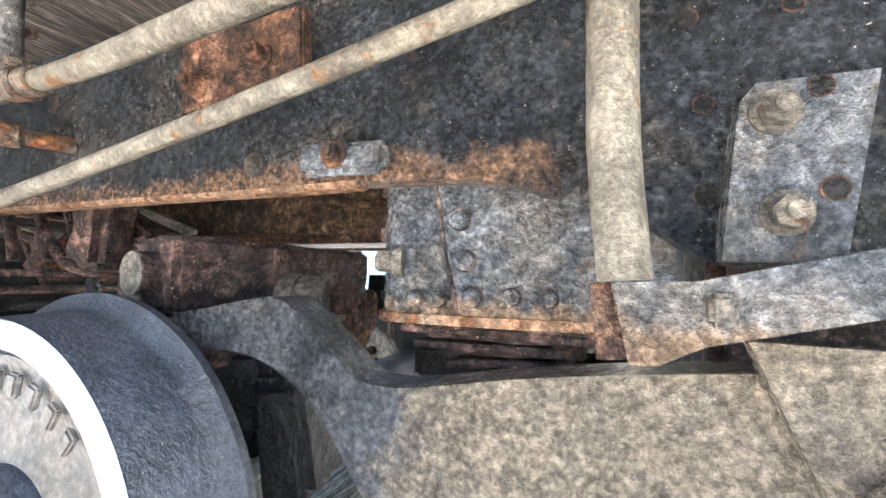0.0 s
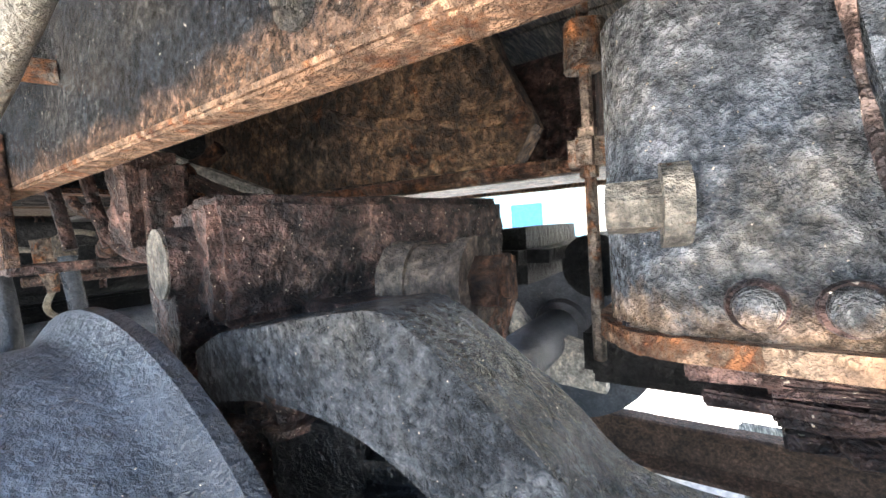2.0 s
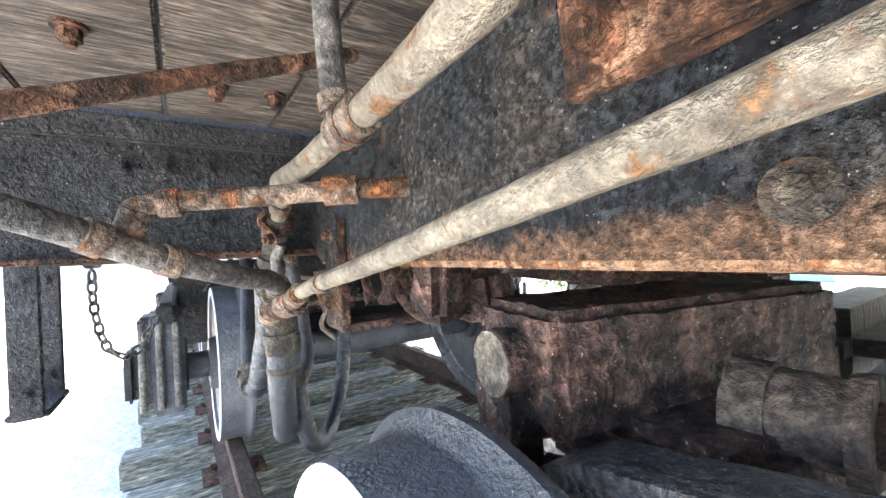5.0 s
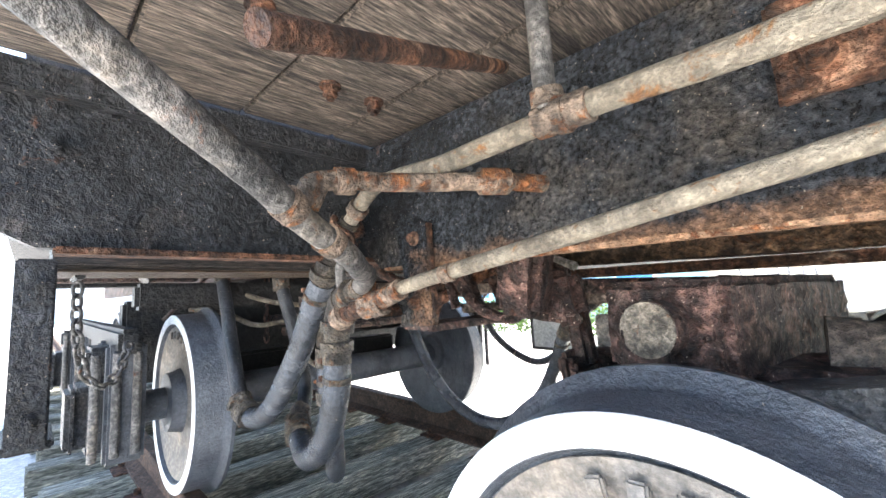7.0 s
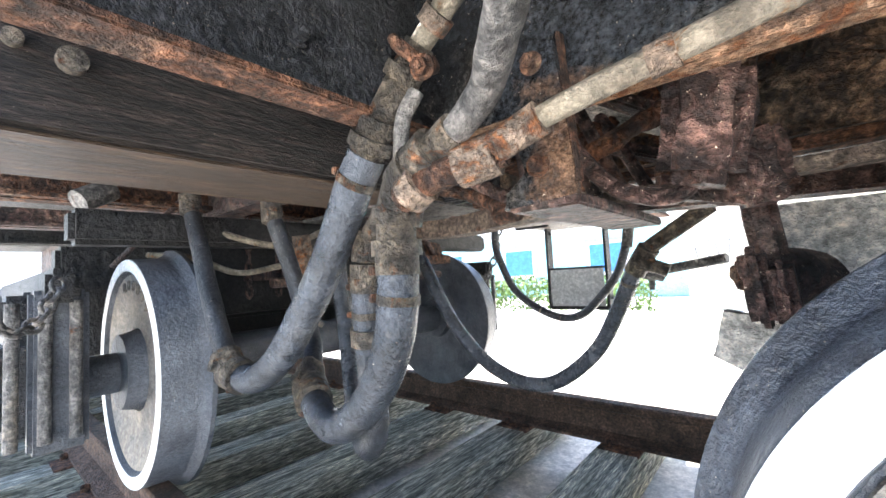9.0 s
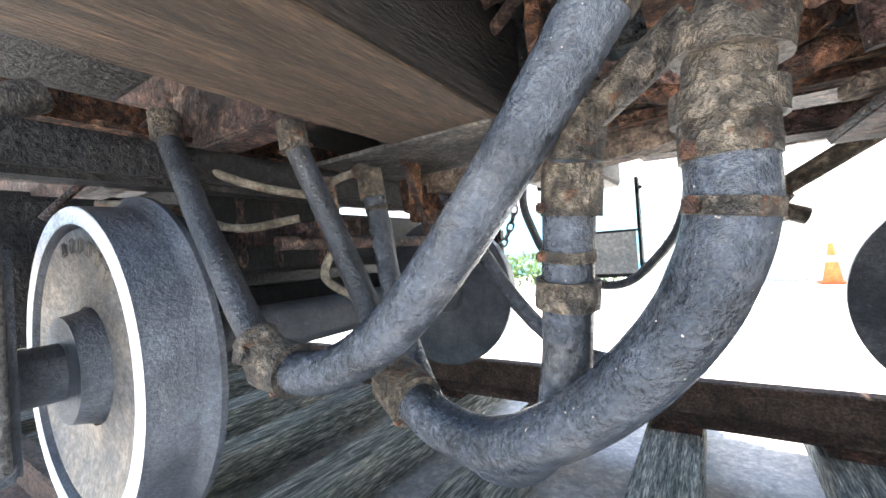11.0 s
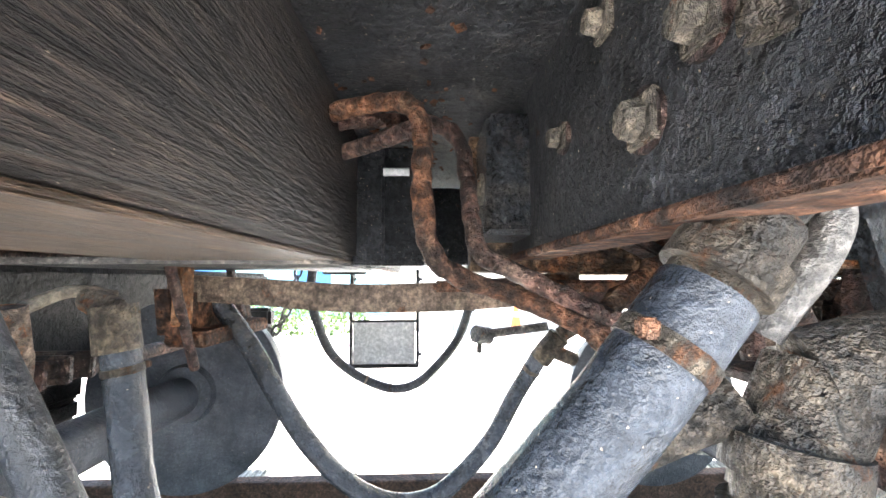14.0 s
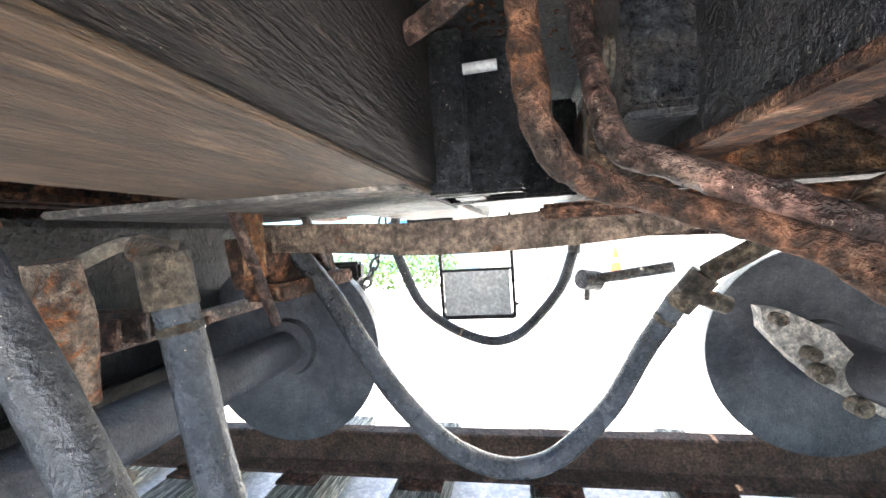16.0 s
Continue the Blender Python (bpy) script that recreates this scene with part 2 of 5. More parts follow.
BLACK = ((0.007, 0.008, 0.010), (0.034, 0.037, 0.043))
M = dict(
    frame=surf("black_frame_paint", ((0.012, 0.014, 0.018), (0.055, 0.062, 0.072)), 5, 0.26, 0.0, 0.6, 130, 0.26, 7.0, dust=0.45, dust_col=(0.19, 0.15, 0.105), spots=0.3, speckle=0.5, peel=0.6, stain=("Z", 0.832, 0.89, (0.21, 0.12, 0.072), 1.62, 2.80), coat=0.3),
    frame_dusty=surf("dusty_grey_paint", ((0.035, 0.042, 0.055), (0.15, 0.165, 0.19)), 6, 0.28, 0.0, 0.6, 120, 0.29, 8.0, ((0.13, 0.07, 0.04), (0.32, 0.19, 0.11)), dust=0.55, dust_col=(0.33, 0.27, 0.19), spots=0.3, speckle=0.5, peel=0.55, coat=0.2),
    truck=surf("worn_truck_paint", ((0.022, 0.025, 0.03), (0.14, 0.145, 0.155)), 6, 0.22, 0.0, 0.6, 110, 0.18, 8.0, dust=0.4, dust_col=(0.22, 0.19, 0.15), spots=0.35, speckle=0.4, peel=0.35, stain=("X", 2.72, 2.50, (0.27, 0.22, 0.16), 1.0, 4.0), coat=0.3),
    casting=surf("rust_stained_casting_paint", ((0.07, 0.08, 0.095), (0.26, 0.265, 0.275)), 6, 0.25, 0.0, 0.65, 110, 0.28, 9.0, ((0.13, 0.07, 0.04), (0.34, 0.2, 0.115)), dust=0.6, dust_col=(0.38, 0.305, 0.205), spots=0.35, speckle=0.45, peel=0.4, stain=("Z", 0.645, 0.695, (0.34, 0.215, 0.13), 1.0, 4.0), coat=0.25),
    beam=surf("black_beam_paint", BLACK, 6, 0.46, 0.0, 0.7, 90, 0.24, 9.0, dust=0.3, dust_col=(0.13, 0.10, 0.075), spots=0.4, peel=0.5, coat=0.25, speckle=0.65),
    rust=surf("flaking_rust", ((0.045, 0.022, 0.014), (0.19, 0.088, 0.048)), 10, 0.75, 0.0, 1.0, 60, 0.45, 12.0, dust=0.3, peel=0.8, speckle=0.65),
    rust_dark=surf("dark_scaled_rust", ((0.024, 0.015, 0.014), (0.15, 0.085, 0.068)), 9, 0.5, 0.0, 1.0, 60, 0.33, 10.0, ((0.05, 0.022, 0.016), (0.18, 0.095, 0.065)), dust=0.4, dust_col=(0.24, 0.19, 0.15), spots=0.4, peel=0.85, speckle=0.62),
    rust_edge=surf("orange_rust_edge", ((0.20, 0.10, 0.05), (0.42, 0.25, 0.15)), 14, 0.9, 0.0, 0.9, 70, 0.5, 20.0, ((0.16, 0.045, 0.015), (0.4, 0.16, 0.06)), dust=0.4, speckle=0.45),
    pan=surf("rusty_sheet", ((0.035, 0.024, 0.017), (0.17, 0.10, 0.055)), 5, 0.7, 0.0, 0.8, 60, 0.40, 6.0, dust=0.42, dust_col=(0.24, 0.175, 0.11), peel=0.8, speckle=0.7),
    pipe=surf("pale_dusty_pipe", ((0.14, 0.115, 0.085), (0.36, 0.31, 0.235)), 14, 0.42, 0.0, 0.45, 130, 0.36, 22.0, ((0.18, 0.075, 0.03), (0.40, 0.21, 0.09)), dust=0.4, dust_col=(0.42, 0.375, 0.29), speckle=0.3, peel=0.15, coat=0.1),
    pipe_rust=surf("rusty_pipe", ((0.11, 0.085, 0.065), (0.28, 0.20, 0.145)), 12, 0.75, 0.0, 0.7, 60, 0.5, 14.0, ((0.16, 0.05, 0.02), (0.42, 0.17, 0.06)), dust=0.3, speckle=0.6),
    pipe_dark=surf("dark_pipe", ((0.04, 0.04, 0.04), (0.16, 0.15, 0.14)), 10, 0.55, 0.0, 0.4, 80, 0.28, 14.0, dust=0.35),
    hose=surf("grey_rubber_hose", ((0.016, 0.020, 0.027), (0.062, 0.072, 0.09)), 7, 0.25, 0.0, 0.3, 130, 0.0, dust=0.38, dust_col=(0.2, 0.18, 0.15), spots=0.25, speckle=0.25, peel=0.25, coat=0.25),
    hose_black=surf("black_rubber_hose", ((0.015, 0.017, 0.02), (0.045, 0.048, 0.055)), 7, 0.35, 0.0, 0.3, 120, 0.0, dust=0.25, spots=0.3, coat=0.4, speckle=0.45),
    clamp=surf("corroded_fitting", ((0.036, 0.031, 0.027), (0.18, 0.145, 0.105)), 16, 0.45, 0.0, 0.9, 80, 0.38, 22.0, ((0.10, 0.04, 0.02), (0.30, 0.14, 0.065)), dust=0.38, dust_col=(0.28, 0.23, 0.17), speckle=0.5, peel=0.6, coat=0.1),
    bolt=surf("weathered_bolt", ((0.08, 0.068, 0.055), (0.24, 0.205, 0.16)), 25, 0.6, 0.0, 0.5, 120, 0.35, 30.0, dust=0.3, speckle=0.5),
    wheel=surf("black_wheel_paint", ((0.025, 0.03, 0.04), (0.10, 0.11, 0.13)), 6, 0.32, 0.0, 0.3, 130, 0.12, 5.0, dust=0.25, dust_col=(0.2, 0.2, 0.2), spots=0.25, speckle=0.25, peel=0.1, coat=0.3),
    wheel_face=surf("dusty_wheel_face", ((0.08, 0.078, 0.076), (0.19, 0.178, 0.165)), 5, 0.6, 0.0, 0.3, 80, 0.0, dust=0.6, speckle=0.25),
    white=surf("white_tyre_paint", ((0.74, 0.74, 0.73), (0.84, 0.84, 0.83)), 12, 0.5, 0.0, 0.1, 120, speckle=0.2),
    rail=surf("rusty_rail_steel", ((0.05, 0.028, 0.018), (0.13, 0.075, 0.05)), 6, 0.8, 0.0, 0.5, 90, 0.2, 6.0),
    tie=surf("weathered_sleeper_wood", ((0.15, 0.15, 0.115), (0.52, 0.51, 0.43)), 5, 0.9, 0.0, 0.9, 30, 0.0, stretch=(6, 0.5, 4), dust=0.35, dust_col=(0.35, 0.33, 0.29), island=0.3, speckle=0.7),
    timber=surf("dark_stained_timber", ((0.010, 0.008, 0.007), (0.055, 0.042, 0.034)), 5, 0.42, 0.0, 0.6, 45, 0.0, stretch=(6, 0.7, 6), spots=0.3, speckle=0.8, peel=0.5, coat=0.1),
    timber_lit=surf("lit_brown_timber", ((0.05, 0.032, 0.02), (0.16, 0.105, 0.065)), 4, 0.42, 0.0, 0.6, 45, 0.0, stretch=(7, 0.6, 6), speckle=0.5, peel=0.35),
    floorwood=surf("dark_floor_boards", ((0.06, 0.048, 0.04), (0.24, 0.195, 0.155)), 5, 0.6, 0.0, 0.7, 40, 0.0, stretch=(8, 0.7, 8), dust=0.3, island=0.3, speckle=0.7),
    bar=surf("dusty_brown_bar", ((0.07, 0.05, 0.04), (0.20, 0.15, 0.115)), 9, 0.8, 0.0, 0.5, 70, 0.3, 9.0, dust=0.35, speckle=0.55),
    concrete=surf("pale_concrete", ((0.62, 0.60, 0.56), (0.78, 0.76, 0.72)), 0.6, 0.9, 0.0, 0.2, 40, 0.0, speckle=0.2),
    cream=surf("cream_wall_paint", ((0.70, 0.64, 0.50), (0.78, 0.72, 0.58)), 2, 0.8, 0.0, 0.1, 30, speckle=0.2),
    teal=surf("teal_wall_paint", ((0.25, 0.52, 0.62), (0.32, 0.60, 0.70)), 2, 0.7, 0.0, 0.1, 30, speckle=0.2),
    palewall=surf("pale_blue_wall", ((0.55, 0.62, 0.66), (0.66, 0.72, 0.75)), 2, 0.8, 0.0, 0.1, 30, speckle=0.2),
    panel=surf("pale_sheet_panel", ((0.62, 0.64, 0.65), (0.72, 0.73, 0.74)), 6, 0.5, 0.0, 0.15, 60, speckle=0.2),
    leaf=surf("hedge_leaf", ((0.05, 0.11, 0.02), (0.13, 0.22, 0.05)), 3, 0.6, 0.0, 0.2, 30, speckle=0.2),
    orange=surf("orange_cone_plastic", ((0.7, 0.16, 0.03), (0.8, 0.22, 0.05)), 5, 0.5, 0.0, 0.1, 60, speckle=0.2),
    # near-black base: the deep shade of hidden parts is put into the colour
    dark=surf("deep_shade_black", ((0.004, 0.004, 0.004), (0.022, 0.02, 0.019)), 6, 0.45, 0.0, 0.8, 60, 0.1, 6.0, peel=0.5, speckle=0.7),
    chalk=surf("grey_drawn_line", ((0.2, 0.2, 0.2), (0.3, 0.3, 0.3)), 6, 0.7, 0.0, 0.1, 50),
    red=surf("red_paint", ((0.5, 0.03, 0.03), (0.6, 0.05, 0.05)), 6, 0.5, 0.0, 0.1, 60),
    blue=surf("blue_paint", ((0.03, 0.16, 0.38), (0.05, 0.22, 0.48)), 6, 0.5, 0.0, 0.1, 60, speckle=0.2),
    pale_cast=surf("pale_cast_arm", ((0.38, 0.36, 0.33), (0.56, 0.53, 0.48)), 9, 0.7, 0.0, 0.7, 60, 0.15, 8.0, dust=0.4, spots=0.5, speckle=0.45),
)


# ---- mesh tools ----
def box(bm, c, s, rot=None, bevel=0.004):
    r = bmesh.ops.create_cube(bm, size=1.0)
    vs = r["verts"]
    bmesh.ops.scale(bm, vec=s, verts=vs)
    if bevel:
        es = list({e for v in vs for e in v.link_edges})
        out = bmesh.ops.bevel(bm, geom=es, offset=min(bevel, min(s) * 0.45), segments=2, affect='EDGES')
        vs = list({v for f in out["faces"] for v in f.verts} | {v for v in vs if v.is_valid})
    if rot:
        bmesh.ops.rotate(bm, cent=(0, 0, 0), matrix=Euler([radians(a) for a in rot]).to_matrix(), verts=vs)
    bmesh.ops.translate(bm, vec=c, verts=vs)
    return vs


def smooth_path(pts, n=8):
    P = [Vector(p) for p in pts]
    if len(P) == 2:
        return [P[0].lerp(P[1], i / n) for i in range(n + 1)]
    P = [2 * P[0] - P[1]] + P + [2 * P[-1] - P[-2]]
    out = []
    for i in range(1, len(P) - 2):
        a, b, c, d = P[i - 1:i + 3]
        for k in range(n):
            t = k / n
            out.append(0.5 * ((2 * b) + (c - a) * t + (2 * a - 5 * b + 4 * c - d) * t * t + (3 * b - a - 3 * c + d) * t ** 3))
    out.append(P[-2])
    return out


def tube(bm, path, r, seg=14, wob=0.0):
    """A closed round bar along a path; r is a number or a function of 0..1 along it."""
    rings = []
    n = len(path)
    side = None
    for i, p in enumerate(path):
        d = (path[min(i + 1, n - 1)] - path[max(i - 1, 0)]).normalized()
        if side is None:
            side = d.orthogonal().normalized()
        side = (side - d * side.dot(d)).normalized()
        up = d.cross(side)
        rr = r(i / (n - 1)) if callable(r) else r
        ring = []
        for k in range(seg):
            a = 2 * math.pi * k / seg
            w = rr * (1 + wob * noise.noise((p + side * math.cos(a) * rr + up * math.sin(a) * rr) * 45))
            ring.append(bm.verts.new(p + (side * math.cos(a) + up * math.sin(a)) * w))
        rings.append(ring)
    for a, b in zip(rings, rings[1:]):
        for k in range(seg):
            bm.faces.new((a[k], a[(k + 1) % seg], b[(k + 1) % seg], b[k]))
    bm.faces.new(rings[0][::-1])
    bm.faces.new(rings[-1])


def rod(bm, a, b, r, seg=14, r2=None, n=2):
    a, b = Vector(a), Vector(b)
    tube(bm, [a.lerp(b, i / n) for i in range(n + 1)], (lambda t: r + (r2 - r) * t) if r2 else r, seg)


def hexnut(bm, a, d, r, h):
    """A hexagon of radius r from a along d, with a washer."""
    a, d = Vector(a), Vector(d).normalized()
    rod(bm, a, a + d * h * 0.25, r * 1.45, 18)
    rod(bm, a + d * h * 0.2, a + d * h, r, 6)
    rod(bm, a + d * h, a + d * h * 1.35, r * 0.55, 10)


def prism(bm, outline, y0, y1, axis='y'):
    """An outline in two axes pushed along the third."""
    def at(u, v, w):
        return {'y': (u, w, v), 'x': (w, u, v), 'z': (u, v, w)}[axis]
    a = [bm.verts.new(at(u, v, y0)) for u, v in outline]
    b = [bm.verts.new(at(u, v, y1)) for u, v in outline]
    n = len(a)
    bm.faces.new(a)
    bm.faces.new(b[::-1])
    for i in range(n):
        bm.faces.new((a[i], b[i], b[(i + 1) % n], a[(i + 1) % n]))


def bevel_all(bm, w=0.004, seg=2):
    bmesh.ops.bevel(bm, geom=[e for e in bm.edges if len(e.link_faces) == 2 and e.calc_face_angle(0) > 0.5], offset=w, segments=seg, affect='EDGES')


def revolve(bm, prof, c, seg=64):
    """A profile of (radius, y) turned about the y axis through c."""
    rings = []
    for r, y in prof:
        if r < 1e-4:
            rings.append([bm.verts.new((c[0], c[1] + y, c[2]))])
        else:
            rings.append([bm.verts.new((c[0] + r * math.cos(2 * math.pi * k / seg), c[1] + y, c[2] + r * math.sin(2 * math.pi * k / seg))) for k in range(seg)])
    for a, b in zip(rings, rings[1:]):
        for k in range(seg):
            q = [a[k % len(a)], a[(k + 1) % len(a)], b[(k + 1) % len(b)], b[k % len(b)]]
            q = list(dict.fromkeys(q))
            if len(q) > 2:
                bm.faces.new(q)


def roughen(bm, amp, scale=30.0, cuts=0):
    """Pitted, scaled metal: pushes the vertices along their normals."""
    if cuts:
        bmesh.ops.subdivide_edges(bm, edges=list(bm.edges), cuts=cuts, use_grid_fill=True)
    bm.normal_update()
    for v in bm.verts:
        k = noise.noise(v.co * scale) + 0.6 * noise.noise(v.co * scale * 2.7)
        v.co += v.normal * amp * k


def thing(name, label, category, at=(0, 0, 0), group="", kind=""):
    return tagged(new_at(name, at), label, category, group, kind)


BASE = Vector((0, 0, 0))


def base(x=0.0, y=0.0, z=0.0):
    """Where the group of things built next has its origin."""
    BASE[:] = (x, y, z)


def new_at(name, at):
    ob = new(name)
    ob.location = Vector(at) + BASE
    ob.empty_display_size = 0.05
    return ob


def part(name, bm, material, parent=None, label="", smooth=True):
    me = bpy.data.meshes.new(name)
    bmesh.ops.recalc_face_normals(bm, faces=list(bm.faces))
    bm.to_mesh(me)
    bm.free()
    me.materials.append(M[material])
    if smooth:
        for p in me.polygons:
            p.use_smooth = True
        me.set_sharp_from_angle(angle=radians(38))
    ob = new(name, me)
    if parent is not None:
        ob.parent = parent
        off = Vector((0, 0, 0))
        q = parent
        while q is not None:
            off += q.location
            q = q.parent
        ob.location = BASE - off
    else:
        ob.location = BASE
    if label:
        ob["label"] = label
    return ob


def solo(name, bm, material, label, category, group="", kind="", smooth=True):
    return tagged(part(name, bm, material, None, "", smooth), label, category, group, kind)


def B():
    return bmesh.new()

# ---- ground, track ----
bm = B()
box(bm, (0, 0, -0.46), (400, 400, 0.2), bevel=0)
solo("ground", bm, "concrete", "pale sunlit concrete yard round the track", "ground", kind="structure", smooth=False)

RAIL = [(-0.07, -0.165), (0.07, -0.165), (0.07, -0.150), (0.012, -0.132), (0.009, -0.045), (0.034, -0.032), (0.035, -0.006), (0.028, 0), (-0.028, 0), (-0.035, -0.006), (-0.034, -0.032), (-0.009, -0.045), (-0.012, -0.132), (-0.07, -0.150)]
for y in (0.0, 1.5):
    bm = B()
    prism(bm, [(y + u, v) for u, v in RAIL], -14, 10, 'x')
    solo("rail", bm, "rail", "rust-brown steel rail spiked to wooden sleepers", "rail", "rails of the track", "structure")

random.seed(4)
first = None
for i in range(40):
    x = 0.235 + 0.51 * (i - 24)
    if first is None:
        bm = B()
        box(bm, (0, 0, -0.245), (0.19, 2.42, 0.15), bevel=0.012)
        roughen(bm, 0.004, 9, 3)
        first = solo("sleeper", bm, "tie", "weathered grey wooden sleeper under the rails", "sleeper", "sleepers of the track")
        first.location = (x, 0.75, 0)
    else:
        copy_thing(first, pose(x + random.uniform(-0.02, 0.02), 0.75 + random.uniform(-0.04, 0.04), random.uniform(-0.004, 0.003), 0, 0, random.uniform(-1.2, 1.2)))
spike = None
for i in range(14, 34):
    x = 0.235 + 0.51 * (i - 24)
    for y in (0.0, 1.5):
        if spike is None:
            bm = B()
            box(bm, (0, 0, -0.167), (0.17, 0.27, 0.014), bevel=0.003)
            for sx, sy in ((0.05, 0.085), (-0.05, -0.085)):
                box(bm, (sx, sy, -0.148), (0.022, 0.03, 0.03), bevel=0.004)
            spike = solo("rail_plate", bm, "rust", "rusted rail plate with square spikes on a sleeper", "rail plate", "rail plates")
            spike.location = (x, y, 0)
        else:
            copy_thing(spike, pose(x, y, 0))


# ---- wheels ----
def wheelset(name, x, R, label):
    w = thing(name, label, "wheelset", (x, 0.75, 0))
    bm = B()
    rod(bm, (x, -0.2, R), (x, 1.7, R), 0.062, 24)
    rod(bm, (x, 0.1, R), (x, 1.4, R), 0.075, 24)
    part("axle", bm, "wheel", w)
    for side, y in ((1, 0.0), (-1, 1.5)):
        bm = B()
        prof = [(R * 0.30, 0.075), (R * 0.33, 0.05), (R * 0.6, 0.045), (R - 0.07, 0.06), (R + 0.0, 0.068), (R + 0.027, 0.063), (R + 0.027, 0.05), (R + 0.008, 0.035), (R, 0.025), (R - 0.003, -0.06), (R - 0.006, -0.065), (R - 0.043, -0.065), (R - 0.05, -0.045), (R * 0.6, -0.02), (R * 0.36, -0.03), (R * 0.32, -0.085), (0.062, -0.09), (0.062, 0.08), (R * 0.30, 0.075)]
        revolve(bm, [(r, side * yy) for r, yy in prof], (x, y, R), 96)
        wh = part("wheel", bm, "wheel", w)
        bm = B()
        revolve(bm, [(R - 0.004, side * -0.0655), (R - 0.006, side * -0.068), (R - 0.040, side * -0.068), (R - 0.042, side * -0.0655), (R - 0.004, side * -0.0655)], (x, y, R), 96)
        part("rim", bm, "white", wh, "white painted tyre face")
        bm = B()
        revolve(bm, [(R - 0.054, side * -0.052), (R * 0.6, side * -0.027), (R * 0.37, side * -0.037), (R * 0.37, side * -0.031), (R * 0.6, side * -0.021), (R - 0.054, side * -0.046)], (x, y, R), 96)
        part("web", bm, "wheel_face", wh, "dusty grey cast wheel web")
        if side > 0:
            for k in range(6):
                a = radians(104 - k * 11)
                bm = B()
                box(bm, (x + math.cos(a) * (R - 0.088), y - 0.055, R + math.sin(a) * (R - 0.088)), (0.022, 0.010, 0.032), (0, 90 - math.degrees(a), 0), 0.003)
                part("cast_mark", bm, "wheel_face", wh, "raised cast mark")
    return w


TX, TR, LX, LR = 0.21, 0.362, 2.115, 0.322
wheelset("tender_wheelset", TX, TR, "black tender wheelset with white tyre faces on the rails")
wheelset("tender_wheelset", TX - 1.65, TR, "black tender wheelset with white tyre faces farther under the tender")
wheelset("trailing_wheelset", LX, LR, "black trailing truck wheelset with white tyre faces")

# tender truck: journal boxes, side bars, bolster
for x in (TX, TX - 1.65):
    for y, s in ((-0.27, 1), (1.77, -1)):
        j = thing("journal_box", "black cast journal box on the tender axle end", "journal box", (x, y, 0.2), "tender journal boxes")
        bm = B()
        box(bm, (x, y, 0.38), (0.23, 0.2, 0.27), bevel=0.03)
        part("body", bm, "beam", j)
        bm = B()
        box(bm, (x, y - s * 0.11, 0.37), (0.19, 0.04, 0.22), bevel=0.015)
        part("lid", bm, "beam", j)
        for dx in (-0.14, 0.14):
            bm = B()
            box(bm, (x + dx, y + s * 0.03, 0.42), (0.05, 0.12, 0.42), bevel=0.01)
            part("guide", bm, "wheel", j)
        for dy in (-0.06, 0.0, 0.06):
            bm = B()
            rod(bm, (x + 0.175, y + dy, 0.24), (x + 0.175, y + dy, 0.6), 0.014, 10)
            part("tie_bolt", bm, "pipe_dark", j)
        bm = B()
        box(bm, (x, y, 0.57), (0.2, 0.16, 0.1), bevel=0.015)
        part("spring_cap", bm, "beam", j)
        bm = B()
        hexnut(bm, (x + 0.1, y, 0.24), (0, 0, -1), 0.02, 0.03)
        part("nut", bm, "rust", j)
base(TX, 0, 0)
tbk = thing("tender_truck", "tender truck bolster and side bars, coloured near-black for their shade", "truck frame", (-0.825, 0.75, 0.35))
# transom and end piece are added to darken the gaps under the tender
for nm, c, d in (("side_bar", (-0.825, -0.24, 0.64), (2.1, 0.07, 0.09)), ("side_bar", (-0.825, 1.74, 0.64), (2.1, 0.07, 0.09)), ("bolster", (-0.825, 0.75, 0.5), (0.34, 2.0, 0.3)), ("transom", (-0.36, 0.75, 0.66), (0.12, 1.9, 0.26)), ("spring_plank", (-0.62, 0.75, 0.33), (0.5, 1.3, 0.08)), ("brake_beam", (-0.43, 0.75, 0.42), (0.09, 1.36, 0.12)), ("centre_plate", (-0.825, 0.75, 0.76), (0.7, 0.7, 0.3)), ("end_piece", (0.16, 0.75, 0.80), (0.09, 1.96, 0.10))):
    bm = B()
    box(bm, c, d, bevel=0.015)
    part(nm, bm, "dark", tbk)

# ---- tender end ----
base()
ZT = 0.857
timber = thing("end_timber", "dark-stained oak tender end beam with a paler underside", "beam", (0.87, 0, ZT))
for y0, y1 in ((-0.47, 0.60), (0.90, 1.97)):
    bm = B()
    box(bm, (0.8775, (y0 + y1) / 2, 0.995), (0.315, y1 - y0, 0.27), bevel=0.008)
    roughen(bm, 0.0015, 25, 2)
    b1 = part("beam", bm, "timber", timber)
    # paler strip: light from the bright ground painted onto the lower face
    bm = B()
    box(bm, (0.8775, (y0 + y1) / 2, ZT - 0.0015), (0.30, y1 - y0 - 0.015, 0.006), bevel=0.002)
    part("underside", bm, "timber_lit", b1, "lower face with its light put into a paler brown")
for y, z, r in ((-0.306, 0.974, 0.02), (-0.37, 0.985, 0.012)):
    bm = B()
    rod(bm, (1.026, y, z), (1.052, y, z), r, 14)
    part("bolt", bm, "bolt", timber)
pocket = thing("drawbar_pocket", "black iron drawbar pocket plates let into the end timber", "bracket", (1.0, 0.7, 0.85))
